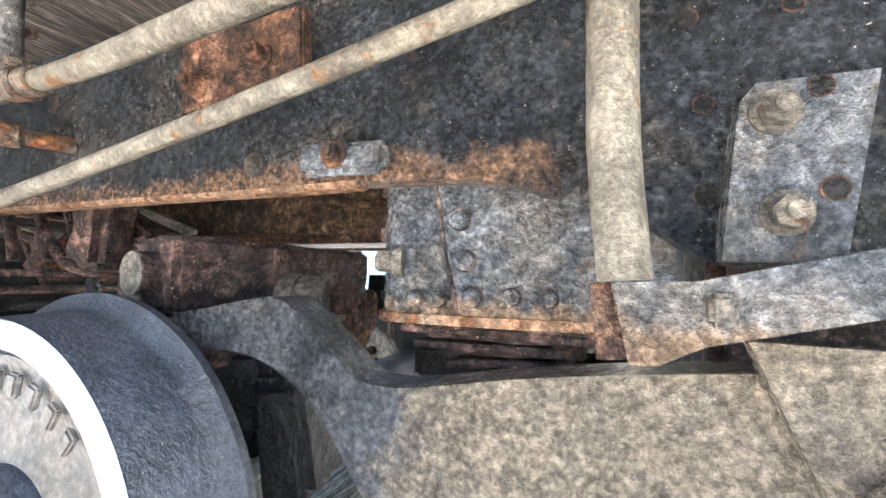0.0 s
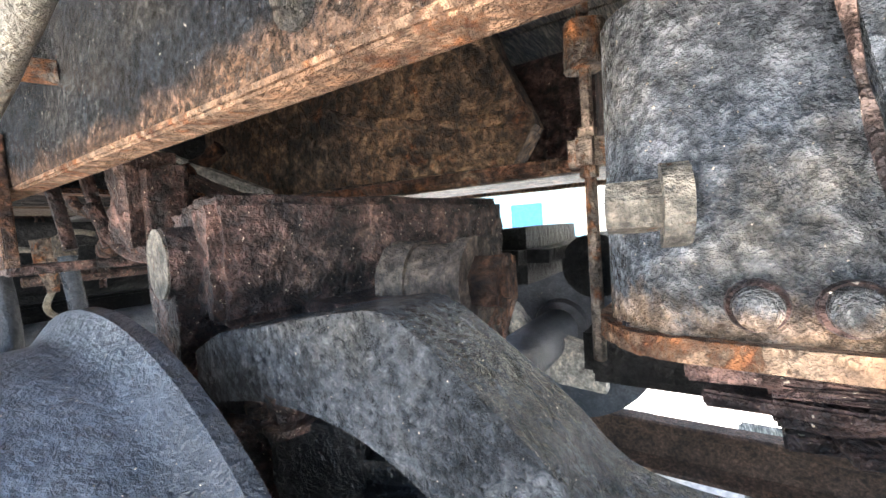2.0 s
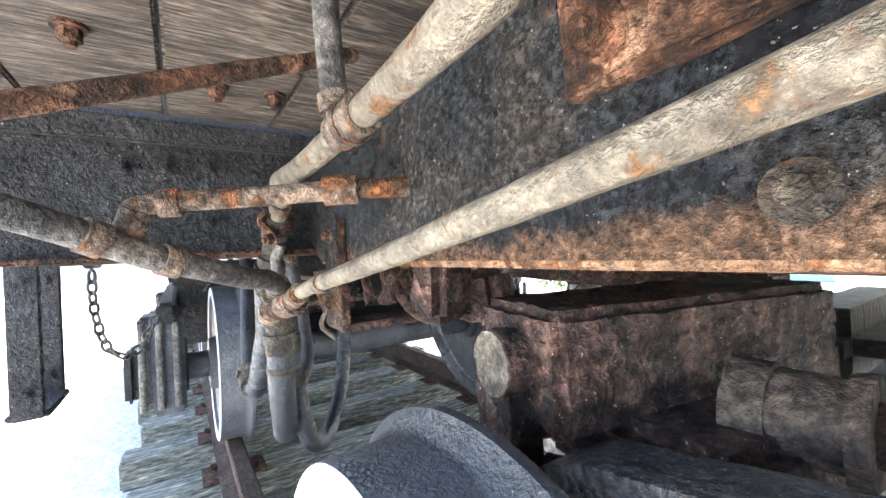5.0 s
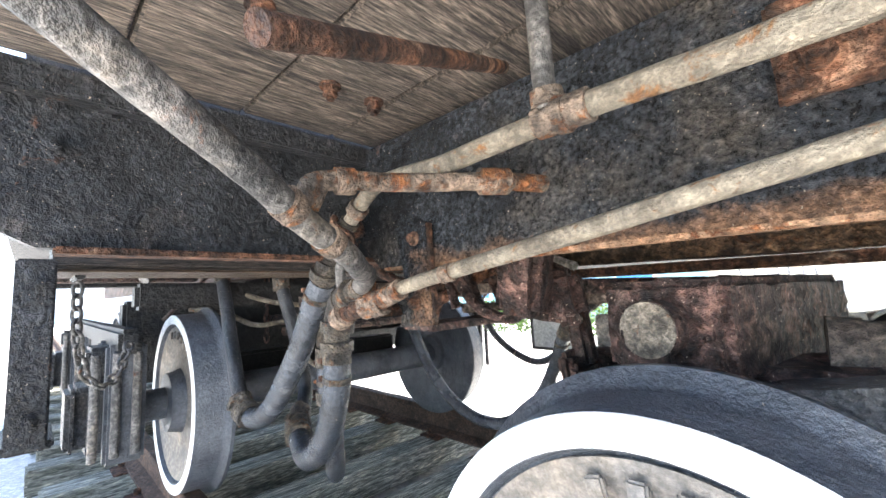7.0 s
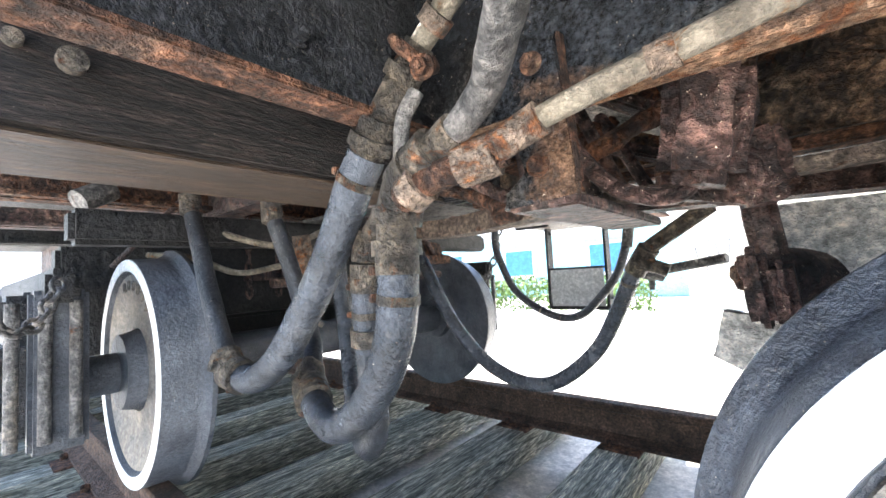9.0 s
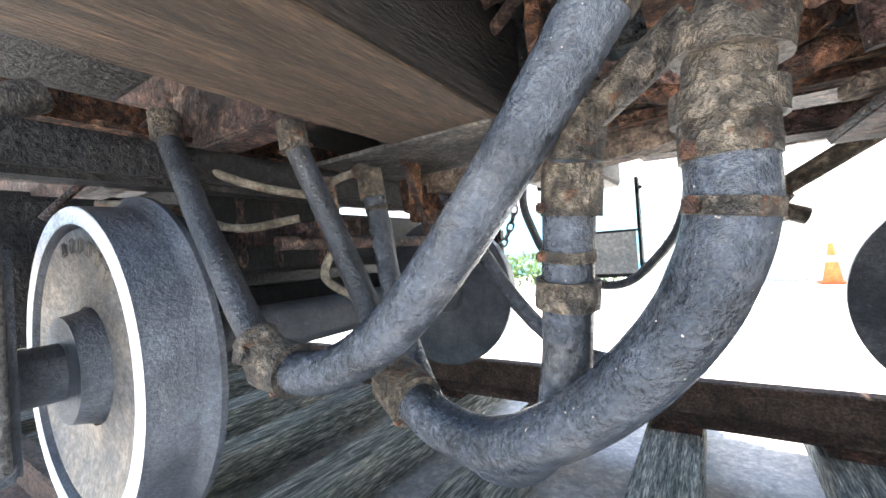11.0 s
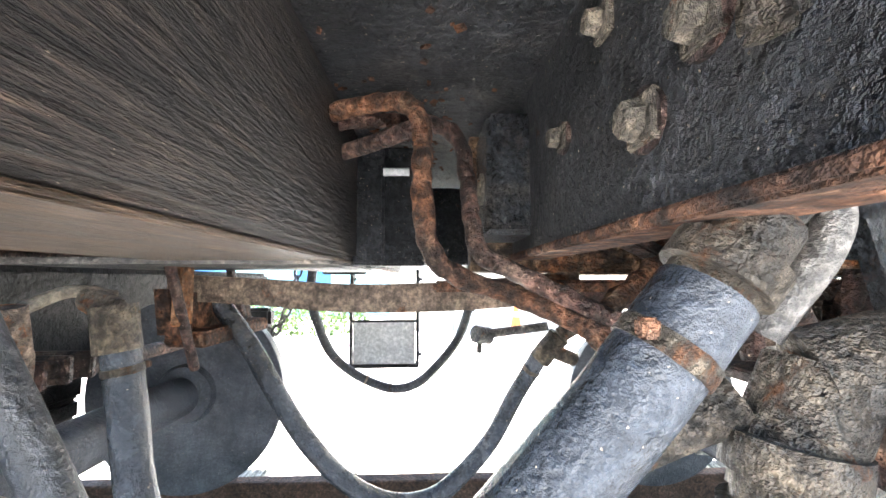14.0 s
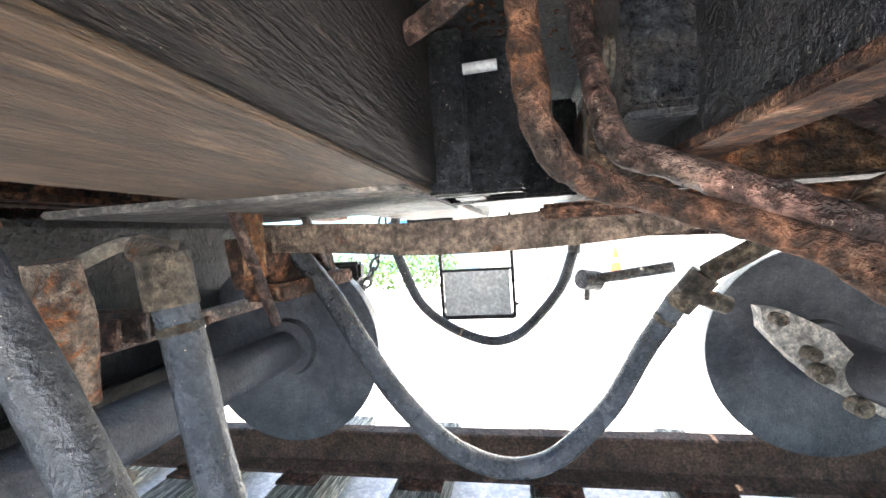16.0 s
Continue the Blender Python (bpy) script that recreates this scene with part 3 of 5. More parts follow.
for y, dx in ((0.616, 0.02), (0.665, 0.11), (0.83, 0.0), (0.88, 0.0)):
    bm = B()
    box(bm, (0.9 + dx, y, 0.985), (0.34, 0.028, 0.27), bevel=0.005)
    roughen(bm, 0.002, 40, 2)
    part("plate", bm, "beam", pocket)
for y in (0.72, 0.77):
    bm = B()
    box(bm, (1.075, y, 0.975), (0.07, 0.06, 0.25), bevel=0.008)
    roughen(bm, 0.002, 40, 2)
    part("strap", bm, "beam", pocket)
bm = B()
rod(bm, (1.09, 0.60, 1.049), (1.145, 0.598, 1.049), 0.009, 12)
part("pin", bm, "panel", pocket, "pale pin")
# dark box added as fill, so that no sky shows through the pocket
bm = B()
box(bm, (0.86, 0.77, 0.99), (0.3, 0.22, 0.26), bevel=0.01)
part("core", bm, "dark", pocket)
bm = B()
box(bm, (0.72, 0.7, 0.853), (0.6, 0.5, 0.012), bevel=0.003)
part("bottom_plate", bm, "pipe_dark", pocket)

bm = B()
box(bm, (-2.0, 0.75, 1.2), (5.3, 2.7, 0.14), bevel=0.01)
solo("tender_floor", bm, "dark", "underside of the tender floor, coloured near-black for its shade", "floor", kind="structure")
# out of view: plain box in the tank's place that blocks the sun
bm = B()
box(bm, (-2.1, 0.75, 1.9), (5.0, 2.6, 1.25), bevel=0.03)
solo("tender_tank", bm, "beam", "unseen black box for the tender tank, there to shade what is below", "tank")
for y in (0.22, 1.28):
    bm = B()
    box(bm, (-1.95, y, 1.0), (5.3, 0.1, 0.26), bevel=0.006)
    solo("tender_sill", bm, "rust_dark", "rust-brown longitudinal sill under the tender floor", "sill", "tender sills")
for x, m2 in ((0.22, "rust_dark"), (-0.45, "rust_dark"), (-1.2, "dark")):
    bm = B()
    box(bm, (x, 0.75, 0.93), (0.07, 2.35, 0.08), bevel=0.005)
    box(bm, (x + 0.03, 0.75, 0.90), (0.1, 2.35, 0.014), bevel=0.003)
    roughen(bm, 0.002, 30, 2)
    solo("cross_channel", bm, "rust" if x > 0 else m2, "rusty steel cross channel under the tender", "cross beam", "tender cross channels")

base(0.10, 0.03, 0)
g = thing("brake_gear", "rusted brake rigging hung under the tender", "brake gear", (0.4, 0.8, 0.65))
for a, b, r in (((0.56, 0.55, 0.86), (0.56, 0.66, 0.62), 0.011), ((0.56, 0.80, 0.86), (0.53, 0.98, 0.67), 0.012), ((0.2, 0.05, 0.93), (0.05, -0.12, 0.70), 0.009), ((0.3, 0.3, 0.62), (0.3, 1.25, 0.62), 0.02), ((0.12, 0.6, 0.88), (0.12, 0.6, 0.55), 0.014)):
    bm = B()
    rod(bm, a, b, r, 10)
    part("hanger", bm, "rust_dark", g)
bm = B()
prism(bm, [(0.60, 0.80), (1.0, 0.76), (1.02, 0.70), (0.85, 0.68), (0.62, 0.70)], 0.50, 0.53, 'x')
roughen(bm, 0.002, 40, 1)
part("lever_plate", bm, "rust", g)
bm = B()
box(bm, (0.54, 0.83, 0.685), (0.09, 0.36, 0.035), bevel=0.006)
roughen(bm, 0.003, 50, 2)
part("shelf_angle", bm, "rust", g)
bm = B()
box(bm, (0.55, 0.62, 0.80), (0.02, 0.05, 0.16), bevel=0.003)
part("strap", bm, "rust_edge", g)
for y in (0.42, 0.47, 0.52):
    bm = B()
    box(bm, (0.0, y, 0.66), (0.9, 0.014, 0.05), bevel=0.003)
    part("pull_bar", bm, "rust_dark", g)
v = thing("brake_valve", "rust-orange cast brake valve on thin pale pipes", "valve", (0.46, 0.33, 0.6))
bm = B()
rod(bm, (0.46, 0.33, 0.78), (0.46, 0.34, 0.70), 0.03, 18, 0.034)
rod(bm, (0.46, 0.34, 0.70), (0.47, 0.35, 0.58), 0.034, 18, 0.016)
roughen(bm, 0.003, 60, 1)
part("body", bm, "pipe_rust", v)
for pts in ([(0.42, 0.32, 0.74), (0.36, 0.22, 0.76), (0.30, 0.12, 0.80), (0.26, 0.05, 0.84)], [(0.45, 0.36, 0.77), (0.48, 0.42, 0.80), (0.52, 0.47, 0.79)], [(0.40, 0.30, 0.68), (0.30, 0.18, 0.66), (0.18, 0.08, 0.72), (0.05, -0.02, 0.74)], [(0.47, 0.35, 0.6), (0.45, 0.33, 0.52), (0.5, 0.38, 0.46)]):
    bm = B()
    tube(bm, smooth_path(pts, 6), 0.011, 10)
    part("pipe", bm, "pipe", v)
for y in (0.28, 0.40):
    bm = B()
    for k in range(7):
        z = 0.86 - k * 0.045
        pa = [Vector((0.16 + 0.011 * math.cos(a) * (k % 2), y + 0.011 * math.cos(a) * (1 - k % 2), z + 0.026 * math.sin(a))) for a in np.linspace(0, 2 * math.pi, 13)]
        tube(bm, pa, 0.005, 6)
    solo("hanging_chain", bm, "rust_dark", "short rusty chain hanging under the tender", "chain", "tender chains")


base()


def chain(name, pts, size, label, mat="pipe_dark"):
    c = thing(name, label, "chain", pts[-1])
    path = smooth_path(pts, 40)
    acc, last, k = 0.0, path[0], 0
    for a, b in zip(path, path[1:]):
        acc += (b - a).length
        if acc >= size * 1.5:
            acc, d = 0.0, (b - a).normalized()
            s = d.orthogonal().normalized()
            s = (Matrix.Rotation(radians(90 * (k % 2)), 3, d) @ s)
            pa = [b + d * math.sin(t) * size + s * math.cos(t) * size * 0.6 for t in np.linspace(0, 2 * math.pi, 15)]
            bm = B()
            tube(bm, pa, size * 0.22, 8)
            part("link", bm, mat, c)
            k += 1
    return c


chain("safety_chain", [(0.83, -0.414, 0.85), (0.83, -0.412, 0.72), (0.80, -0.392, 0.60), (0.76, -0.352, 0.55), (0.70, -0.31, 0.565), (0.62, -0.272, 0.64)], 0.021, "dark iron safety chain looped beside the tender axle box")
chain("safety_chain", [(0.60, 1.62, 0.9), (0.55, 1.6, 0.68), (0.45, 1.6, 0.54), (0.3, 1.7, 0.6)], 0.028, "dark iron safety chain on the far side of the tender")
for y in (-0.414, 1.62):
    bm = B()
    box(bm, (0.80, y, 0.857), (0.2, 0.02, 0.03), bevel=0.004)
    solo("chain_bar", bm, "beam", "black iron bar that holds a safety chain", "bar", "chain bars")
bm = B()
rod(bm, (0.30, -0.12, 0.93), (0.33, -0.20, 0.88), 0.034, 18)
solo("drain_pipe", bm, "pipe_dark", "short open drain pipe under the tender beam", "pipe")

# ---- locomotive rear end ----
XE0, XE1 = 1.355, 1.392
NUTS = ((0.038, 0.94, 0.020), (0.223, 0.992, 0.015), (0.10, 1.06, 0.016), (-0.032, 0.975, 0.018))
eb = thing("rear_end_beam", "black riveted steel end beam with a rounded blue-lit corner", "beam", (1.4, 0.75, 0.88))
bm = B()
out = [(-0.50, 0.866), (-0.56, 0.90), (-0.60, 0.95), (-0.615, 1.02), (-0.60, 1.10), (-0.57, 1.16), (2.07, 1.16), (2.10, 1.10), (2.115, 1.02), (2.10, 0.95), (2.06, 0.90), (2.0, 0.866)]
prism(bm, out, XE0, XE1, 'x')
bevel_all(bm, 0.003)
part("plate", bm, "beam", eb)
bm = B()
box(bm, (1.38, 0.75, 0.862), (0.066, 2.46, 0.012), bevel=0.003)
roughen(bm, 0.003, 40, 3)
part("lower_angle", bm, "rust", eb)
bm = B()
box(bm, (1.405, 0.3, 1.13), (0.03, 1.76, 0.05), bevel=0.004)
part("upper_angle", bm, "beam", eb)
for y, z in ((-0.486, 1.031), (-0.283, 1.05), (-0.13, 1.06), (-0.131, 0.936), (0.02, 0.97), (0.04, 1.07), (-0.21, 1.055), (0.075, 0.945)):
    bm = B()
    hexnut(bm, (XE1, y, z), (1, 0, 0), 0.0105, 0.018)
    part("bolt", bm, "beam", eb)
for y, z, r in NUTS:
    bm = B()
    box(bm, (XE0 - 0.004, y, z), (0.008, r * 2.0, r * 2.0), bevel=0.002)
    rod(bm, (XE0 - 0.01, y, z), (XE0 - 0.022, y, z), r * 0.85, 6, r * 0.7)
    part("square_nut", bm, "bolt", eb, "square-headed nut")
for y, z, r in ((0.038, 0.94, 0.026), (0.223, 0.992, 0.02), (-0.032, 0.975, 0.024)):
    bm = B()
    rod(bm, (XE0 + 0.001, y, z), (XE0 - 0.005, y, z), r, 22)
    roughen(bm, 0.0015, 70)
    part("washer", bm, "rust_dark", eb, "rust-rimmed washer")
for y, z in ((0.005, 1.045), (-0.045, 1.075), (-0.085, 0.955)):
    bm = B()
    box(bm, (XE0 - 0.004, y, z), (0.016, 0.035, 0.045), (10, 0, 20), 0.006)
    roughen(bm, 0.005, 60, 3)
    part("rust_scab", bm, "clamp", eb, "crusted scab of rust")
bb = thing("buffer_block", "black pitted iron buffer block bolted behind the end beam", "block", (1.33, 0.33, 0.87))
bm = B()
box(bm, (1.329, 0.48, 1.0), (0.09, 0.16, 0.20), bevel=0.008)
roughen(bm, 0.0015, 60, 3)
part("body", bm, "frame", bb)
bm = B()
box(bm, (1.329, 0.48, 0.897), (0.087, 0.155, 0.01), bevel=0.003)
part("sole", bm, "frame_dusty", bb)
bm = B()
hexnut(bm, (1.284, 0.46, 0.98), (-1, 0, 0), 0.02, 0.022)
part("nut", bm, "bolt", bb)

# made-up block: keeps the bright yard from showing between the link rods
bb = thing("buffer_block", "plain black block added by the far end timber to darken the gap", "block", (1.18, 1.1, 0.87))
bm = B()
box(bm, (1.18, 1.12, 0.99), (0.30, 0.17, 0.25), bevel=0.01)
roughen(bm, 0.002, 50, 3)
part("body", bm, "beam", bb)
bm = B()
hexnut(bm, (1.18, 1.035, 1.0), (0, -1, 0), 0.02, 0.022)
part("nut", bm, "beam", bb)
fl = thing("cab_floor", "dark weathered floor boards on the underside of the cab", "floor", (2.2, 0.75, 1.17), kind="structure")
for k in range(13):
    bm = B()
    y = -0.62 + 0.1 + k * 0.212
    box(bm, (2.42, y, 1.19), (2.05, 0.207, 0.04), bevel=0.004)
    part("plank", bm, "floorwood", fl)
for x, y in ((1.62, -0.12), (1.62, -0.02), (1.75, -0.3)):
    bm = B()
    hexnut(bm, (x, y, 1.17), (0, 0, -1), 0.014, 0.022)
    part("bolt", bm, "rust", fl)
# never in view; its height sets how far the body's shadow reaches
bm = B()
box(bm, (4.5, 0.75, 1.9), (6.2, 2.6, 1.3), bevel=0.05)
solo("locomotive_body", bm, "beam", "unseen black box for cab and firebox, there to shade the frame", "locomotive body")
bm = B()
box(bm, (1.06, 0.75, 1.141), (0.66, 2.4, 0.014), bevel=0.003)
roughen(bm, 0.002, 30, 4)
fall = solo("fall_plate", bm, "beam", "black fall plate with flaking rust bridging tender and cab", "plate")
rng = random.Random(21)
bm = B()
for k in range(150):
    w = rng.uniform(0.004, 0.011)
    box(bm, (rng.gauss(1.14, 0.07), rng.gauss(0.62, 0.16), 1.1325 - rng.uniform(0, 0.002)), (w, w * rng.uniform(0.7, 1.6), 0.003), (rng.uniform(-14, 14), rng.uniform(-14, 14), rng.uniform(0, 90)), 0)
part("rust_flakes", bm, "rust", fall, "scatter of small rust flakes")
bm = B()
rod(bm, (1.366, 0.60, 1.12), (1.372, 0.60, 1.5), 0.012, 10)
solo("cable", bm, "blue", "blue cable hanging between tender and cab", "cable")


def step(y, s, x0, x1, z, wide, mat, label):
    st = thing("cab_step", label, "step", ((x0 + x1) / 2, y, z), "cab steps")
    for x in (x0, x1):
        bm = B()
        box(bm, (x, y, (z + 0.87) / 2), (0.014, wide, 0.87 - z), bevel=0.004)
        hg = part("hanger_strap", bm, "beam", st)
        for zz in (z + 0.06, 0.82):
            bm = B()
            hexnut(bm, (x + 0.006, y, zz), (1, 0, 0), 0.009, 0.012)
            part("bolt", bm, "beam", hg)
    bm = B()
    box(bm, ((x0 + x1) / 2, y, z + 0.008), (x1 - x0, wide + 0.02, 0.016), bevel=0.004)
    part("tread", bm, "beam", st)
    if mat:
        bm = B()
        box(bm, ((x0 + x1) / 2, y + s * 0.03, z + 0.12), (x1 - x0 - 0.03, 0.008, 0.21), bevel=0.002)
        part("back_plate", bm, mat, st, "pale sheet back plate")
        for zz in (z + 0.012, z + 0.228):
            bm = B()
            box(bm, ((x0 + x1) / 2, y + s * 0.036, zz), (x1 - x0, 0.012, 0.012), bevel=0.003)
            part("edge_bar", bm, "beam", st)
    return st


step(-0.495, 1, 0.94, 1.14, 0.50, 0.06, "", "black steel cab step strap hung beside the tender")
step(1.82, -1, 0.80, 1.13, 0.385, 0.07, "panel", "cab step with a pale back plate in sunlight")

# ---- locomotive frame ----
def frame_plate(y0, y1, name, label):
    f = thing(name, label, "frame", (2.4, y0, 0.88))
    bm = B()
    prism(bm, [(1.394, 0.90), (1.47, 0.836), (2.56, 0.832), (2.66, 0.83), (2.72, 0.828), (2.77, 0.82), (2.829, 0.80), (2.85, 0.82), (2.895, 0.826), (2.91, 0.80), (2.918, 0.768), (2.966, 0.731), (3.0, 0.722), (3.8, 0.722), (3.8, 1.5), (2.95, 1.5), (2.85, 1.3), (2.72, 1.16), (2.6, 1.145), (1.394, 1.145)], y0, y1)
    bevel_all(bm, 0.004)
    part("plate", bm, "frame", f)
    return f


YF = 0.098
fr = frame_plate(YF, YF + 0.035, "main_frame", "black pitted steel frame plate with an orange rusted lower edge")
frame_plate(1.34, 1.375, "main_frame", "black steel frame plate on the far side of the locomotive")
bm = B()
box(bm, (2.02, YF + 0.018, 0.833), (1.08, 0.036, 0.010), bevel=0.003)
roughen(bm, 0.003, 45, 6)
part("lower_edge", bm, "rust_edge", fr, "flaking orange lower edge")
for x, z, r in ((2.382, 0.873, 0.018), (2.12, 0.996, 0.013), (1.89, 0.985, 0.014), (1.70, 0.975, 0.012), (1.75, 1.06, 0.013), (2.02, 1.075, 0.013)):
    bm = B()
    rod(bm, (x, YF, z), (x, YF - 0.004, z), r * 1.05, 16)
    rod(bm, (x, YF - 0.003, z), (x, YF - 0.014, z), r * 0.65, 6, r * 0.55)
    roughen(bm, 0.001, 120)
    part("rivet", bm, "clamp" if r > 0.015 else "frame", fr)
bm = B()
box(bm, (2.36, YF - 0.012, 1.03), (0.24, 0.024, 0.12), (0, -3, 0), 0.004)
roughen(bm, 0.004, 35, 4)
pp = part("patch_plate", bm, "rust", fr, "orange flaking patch plate")
for x in (2.28, 2.406):
    bm = B()
    hexnut(bm, (x, YF - 0.022, 0.995 + 0.2 * (x - 2.25)), (0, -1, 0), 0.015, 0.024)
    part("nut", bm, "rust", pp)
bm = B()
box(bm, (2.548, YF - 0.012, 0.863), (0.135, 0.024, 0.044), (0, 2, 0), 0.008)
roughen(bm, 0.002, 40, 3)
gp = part("lug", bm, "casting", fr, "dusty riveted lug")
bm = B()
hexnut(bm, (2.541, YF - 0.023, 0.867), (0, -1, 0), 0.013, 0.016)
part("rivet", bm, "rust", gp)
# side plate farther forward: holes, raised pad, big bolts
bm = B()
prism(bm, [(2.978, 0.725), (3.07, 0.725), (3.10, 0.892), (3.01, 0.892), (2.996, 0.875)], YF - 0.028, YF)
bevel_all(bm, 0.006)
pad = part("pad", bm, "casting", fr, "raised dusty grey pad")
for x, z in ((3.023, 0.862), (3.028, 0.768)):
    bm = B()
    rod(bm, (x, YF - 0.027, z), (x, YF - 0.032, z), 0.021, 22)
    rod(bm, (x, YF - 0.031, z), (x, YF - 0.046, z), 0.0155, 6)
    rod(bm, (x, YF - 0.045, z), (x, YF - 0.054, z), 0.008, 12)
    part("bolt", bm, "bolt", pad)
for x, z, r, yy in ((2.975, 0.793, 0.012, YF), (3.064, 0.789, 0.010, YF - 0.028), (2.961, 0.983, 0.009, YF), (3.052, 0.981, 0.009, YF), (2.973, 0.888, 0.009, YF), (3.058, 0.882, 0.009, YF - 0.028), (3.166, 0.894, 0.009, YF)):
    # no opening is cut: a dark disc paints the shade of each hole
    bm = B()
    rod(bm, (x, yy + 0.004, z), (x, yy - 0.0015, z), r, 20)
    h = part("hole", bm, "dark", fr, "dark disc for the shade inside a bolt hole")
    bm = B()
    pa = [Vector((x + r * 1.05 * math.cos(a), yy - 0.001, z + r * 1.05 * math.sin(a))) for a in np.linspace(0, 2 * math.pi, 25)]
    tube(bm, pa, 0.0009, 6)
    part("hole_lip", bm, "rust", h)
br = thing("hanger_bracket", "black steel hanger bracket with a rusty edge under the frame", "bracket", (1.53, 0.12, 0.71))
bm = B()
prism(bm, [(1.555, 0.92), (1.65, 0.92), (1.668, 0.74), (1.668, 0.705), (1.565, 0.698), (1.57, 0.72), (1.60, 0.745)], YF - 0.02, YF - 0.002)
bevel_all(bm, 0.003)
part("strap", bm, "frame", br)
bm = B()
box(bm, (1.664, YF - 0.011, 0.82), (0.006, 0.016, 0.2), (0, -4, 0), 0.002)
roughen(bm, 0.0015, 60, 3)
part("edge_flange", bm, "rust", br, "rusted edge")
bm = B()
box(bm, (1.62, 0.30, 0.70), (0.1, 0.44, 0.016), bevel=0.003)
roughen(bm, 0.003, 40, 3)
part("shelf", bm, "rust_dark", br)
for z in (0.889, 0.75):
    bm = B()
    hexnut(bm, (1.62, YF - 0.02, z), (0, -1, 0), 0.011, 0.014)
    part("bolt", bm, "rust", br)

# ash pan and springs behind the frame
base(-0.03, 0, -0.05)
pan = thing("ash_pan", "mottled brown rusty ash pan behind the frame", "ash pan", (1.9, 0.6, 0.83))
bm = B()
prism(bm, [(1.30, 0.885), (2.36, 0.872), (2.40, 0.93), (2.36, 1.02), (2.30, 1.16), (1.30, 1.16)], 0.55, 0.60)
bmesh.ops.triangulate(bm, faces=list(bm.faces))
bmesh.ops.subdivide_edges(bm, edges=list(bm.edges), cuts=7)
roughen(bm, 0.006, 9)
part("side_sheet", bm, "pan", pan)
bm = B()
box(bm, (1.85, 0.54, 0.855), (1.25, 0.05, 0.022), bevel=0.005)
roughen(bm, 0.004, 40, 4)
part("lower_angle", bm, "rust", pan)
bm = B()
tube(bm, smooth_path([(2.40, 0.545, 0.94), (2.2, 0.545, 0.965), (2.05, 0.545, 1.0), (1.95, 0.55, 1.03)], 14), 0.012, 12, 0.7)
part("seam_bead", bm, "pan", pan)
bm = B()
box(bm, (1.9, 1.0, 1.0), (1.1, 0.5, 0.22), bevel=0.01)
part("hopper", bm, "rust_dark", pan)
bm = B()
box(bm, (3.5, 0.75, 0.80), (0.9, 0.9, 0.5), bevel=0.02)
roughen(bm, 0.006, 12, 4)
part("hopper", bm, "rust_dark", pan)
base(0.11, -0.03, -0.03)
for k in range(5):
    bm = B()
    rod(bm, (1.42 + k * 0.02, 0.2 + 0.05 * k, 0.93), (1.44 + k * 0.035, 0.22 + 0.05 * k, 0.76), 0.012, 10)
    roughen(bm, 0.002, 80, 1)
    tagged(part("hanger_rod", bm, "rust_dark"), "rusty hanger rod under the frame", "rod", "hanger rods")
bm = B()
tube(bm, smooth_path([(1.50, 0.24, 0.84), (1.56, 0.26, 0.76), (1.64, 0.28, 0.74), (1.68, 0.28, 0.80)], 8), 0.013, 10)
solo("bent_hook", bm, "rust_dark", "bent rusty iron hook under the frame", "hook")
sl = thing("spring_hanger_block", "crusted rusty spring hanger behind the bracket", "hanger", (1.68, 0.3, 0.72))
for c, d, rr in (((1.68, 0.27, 0.83), (0.10, 0.10, 0.17), (6, 10, 8)), ((1.72, 0.36, 0.78), (0.08, 0.09, 0.12), (0, -12, 20)), ((1.66, 0.34, 0.75), (0.16, 0.06, 0.04), (0, 8, 30))):
    bm = B()
    box(bm, c, d, rr, 0.02)
    roughen(bm, 0.007, 28, 4)
    part("body", bm, "rust_dark", sl)
base(-0.03, -0.03, -0.05)
bm = B()
box(bm, (1.85, 0.40, 0.79), (0.55, 0.05, 0.022), (0, -3, 12), 0.004)
solo("flat_bar", bm, "bar", "brown flat bar running below the ash pan", "bar")
base(0.05, -0.09, -0.06)
bh = thing("brake_hanger", "rusty brake hanger with a thick shoe beside the wheel", "brake shoe", (1.72, 0.45, 0.45))
for c, d in (((1.775, 0.45, 0.63), (0.035, 0.08, 0.12)), ((1.805, 0.45, 0.62), (0.03, 0.10, 0.10)), ((1.785, 0.47, 0.74), (0.045, 0.05, 0.18))):
    bm = B()
    box(bm, c, d, (4, -6, 0), 0.012)
    roughen(bm, 0.004, 36, 4)
    part("piece", bm, "rust_dark", bh)
base(-0.21, -0.146, -0.05)
bm = B()
rod(bm, (1.95, 0.48, 0.87), (1.95, 0.48, 0.79), 0.014, 10)
rod(bm, (1.95, 0.48, 0.80), (1.95, 0.48, 0.77), 0.026, 8)
roughen(bm, 0.002, 80)
solo("drain_stub", bm, "rust", "short rusty drain stub under the ash pan", "pipe")
base(-0.03, 0, -0.03)
bm = B()
box(bm, (1.75, 0.75, 0.80), (0.9, 0.10, 0.05), (0, 2, 0), 0.006)
solo("spring_beam", bm, "rust_dark", "dark rusty spring beam under the ash pan", "beam")

# ---- trailing truck ----
base()
YT = 0.125
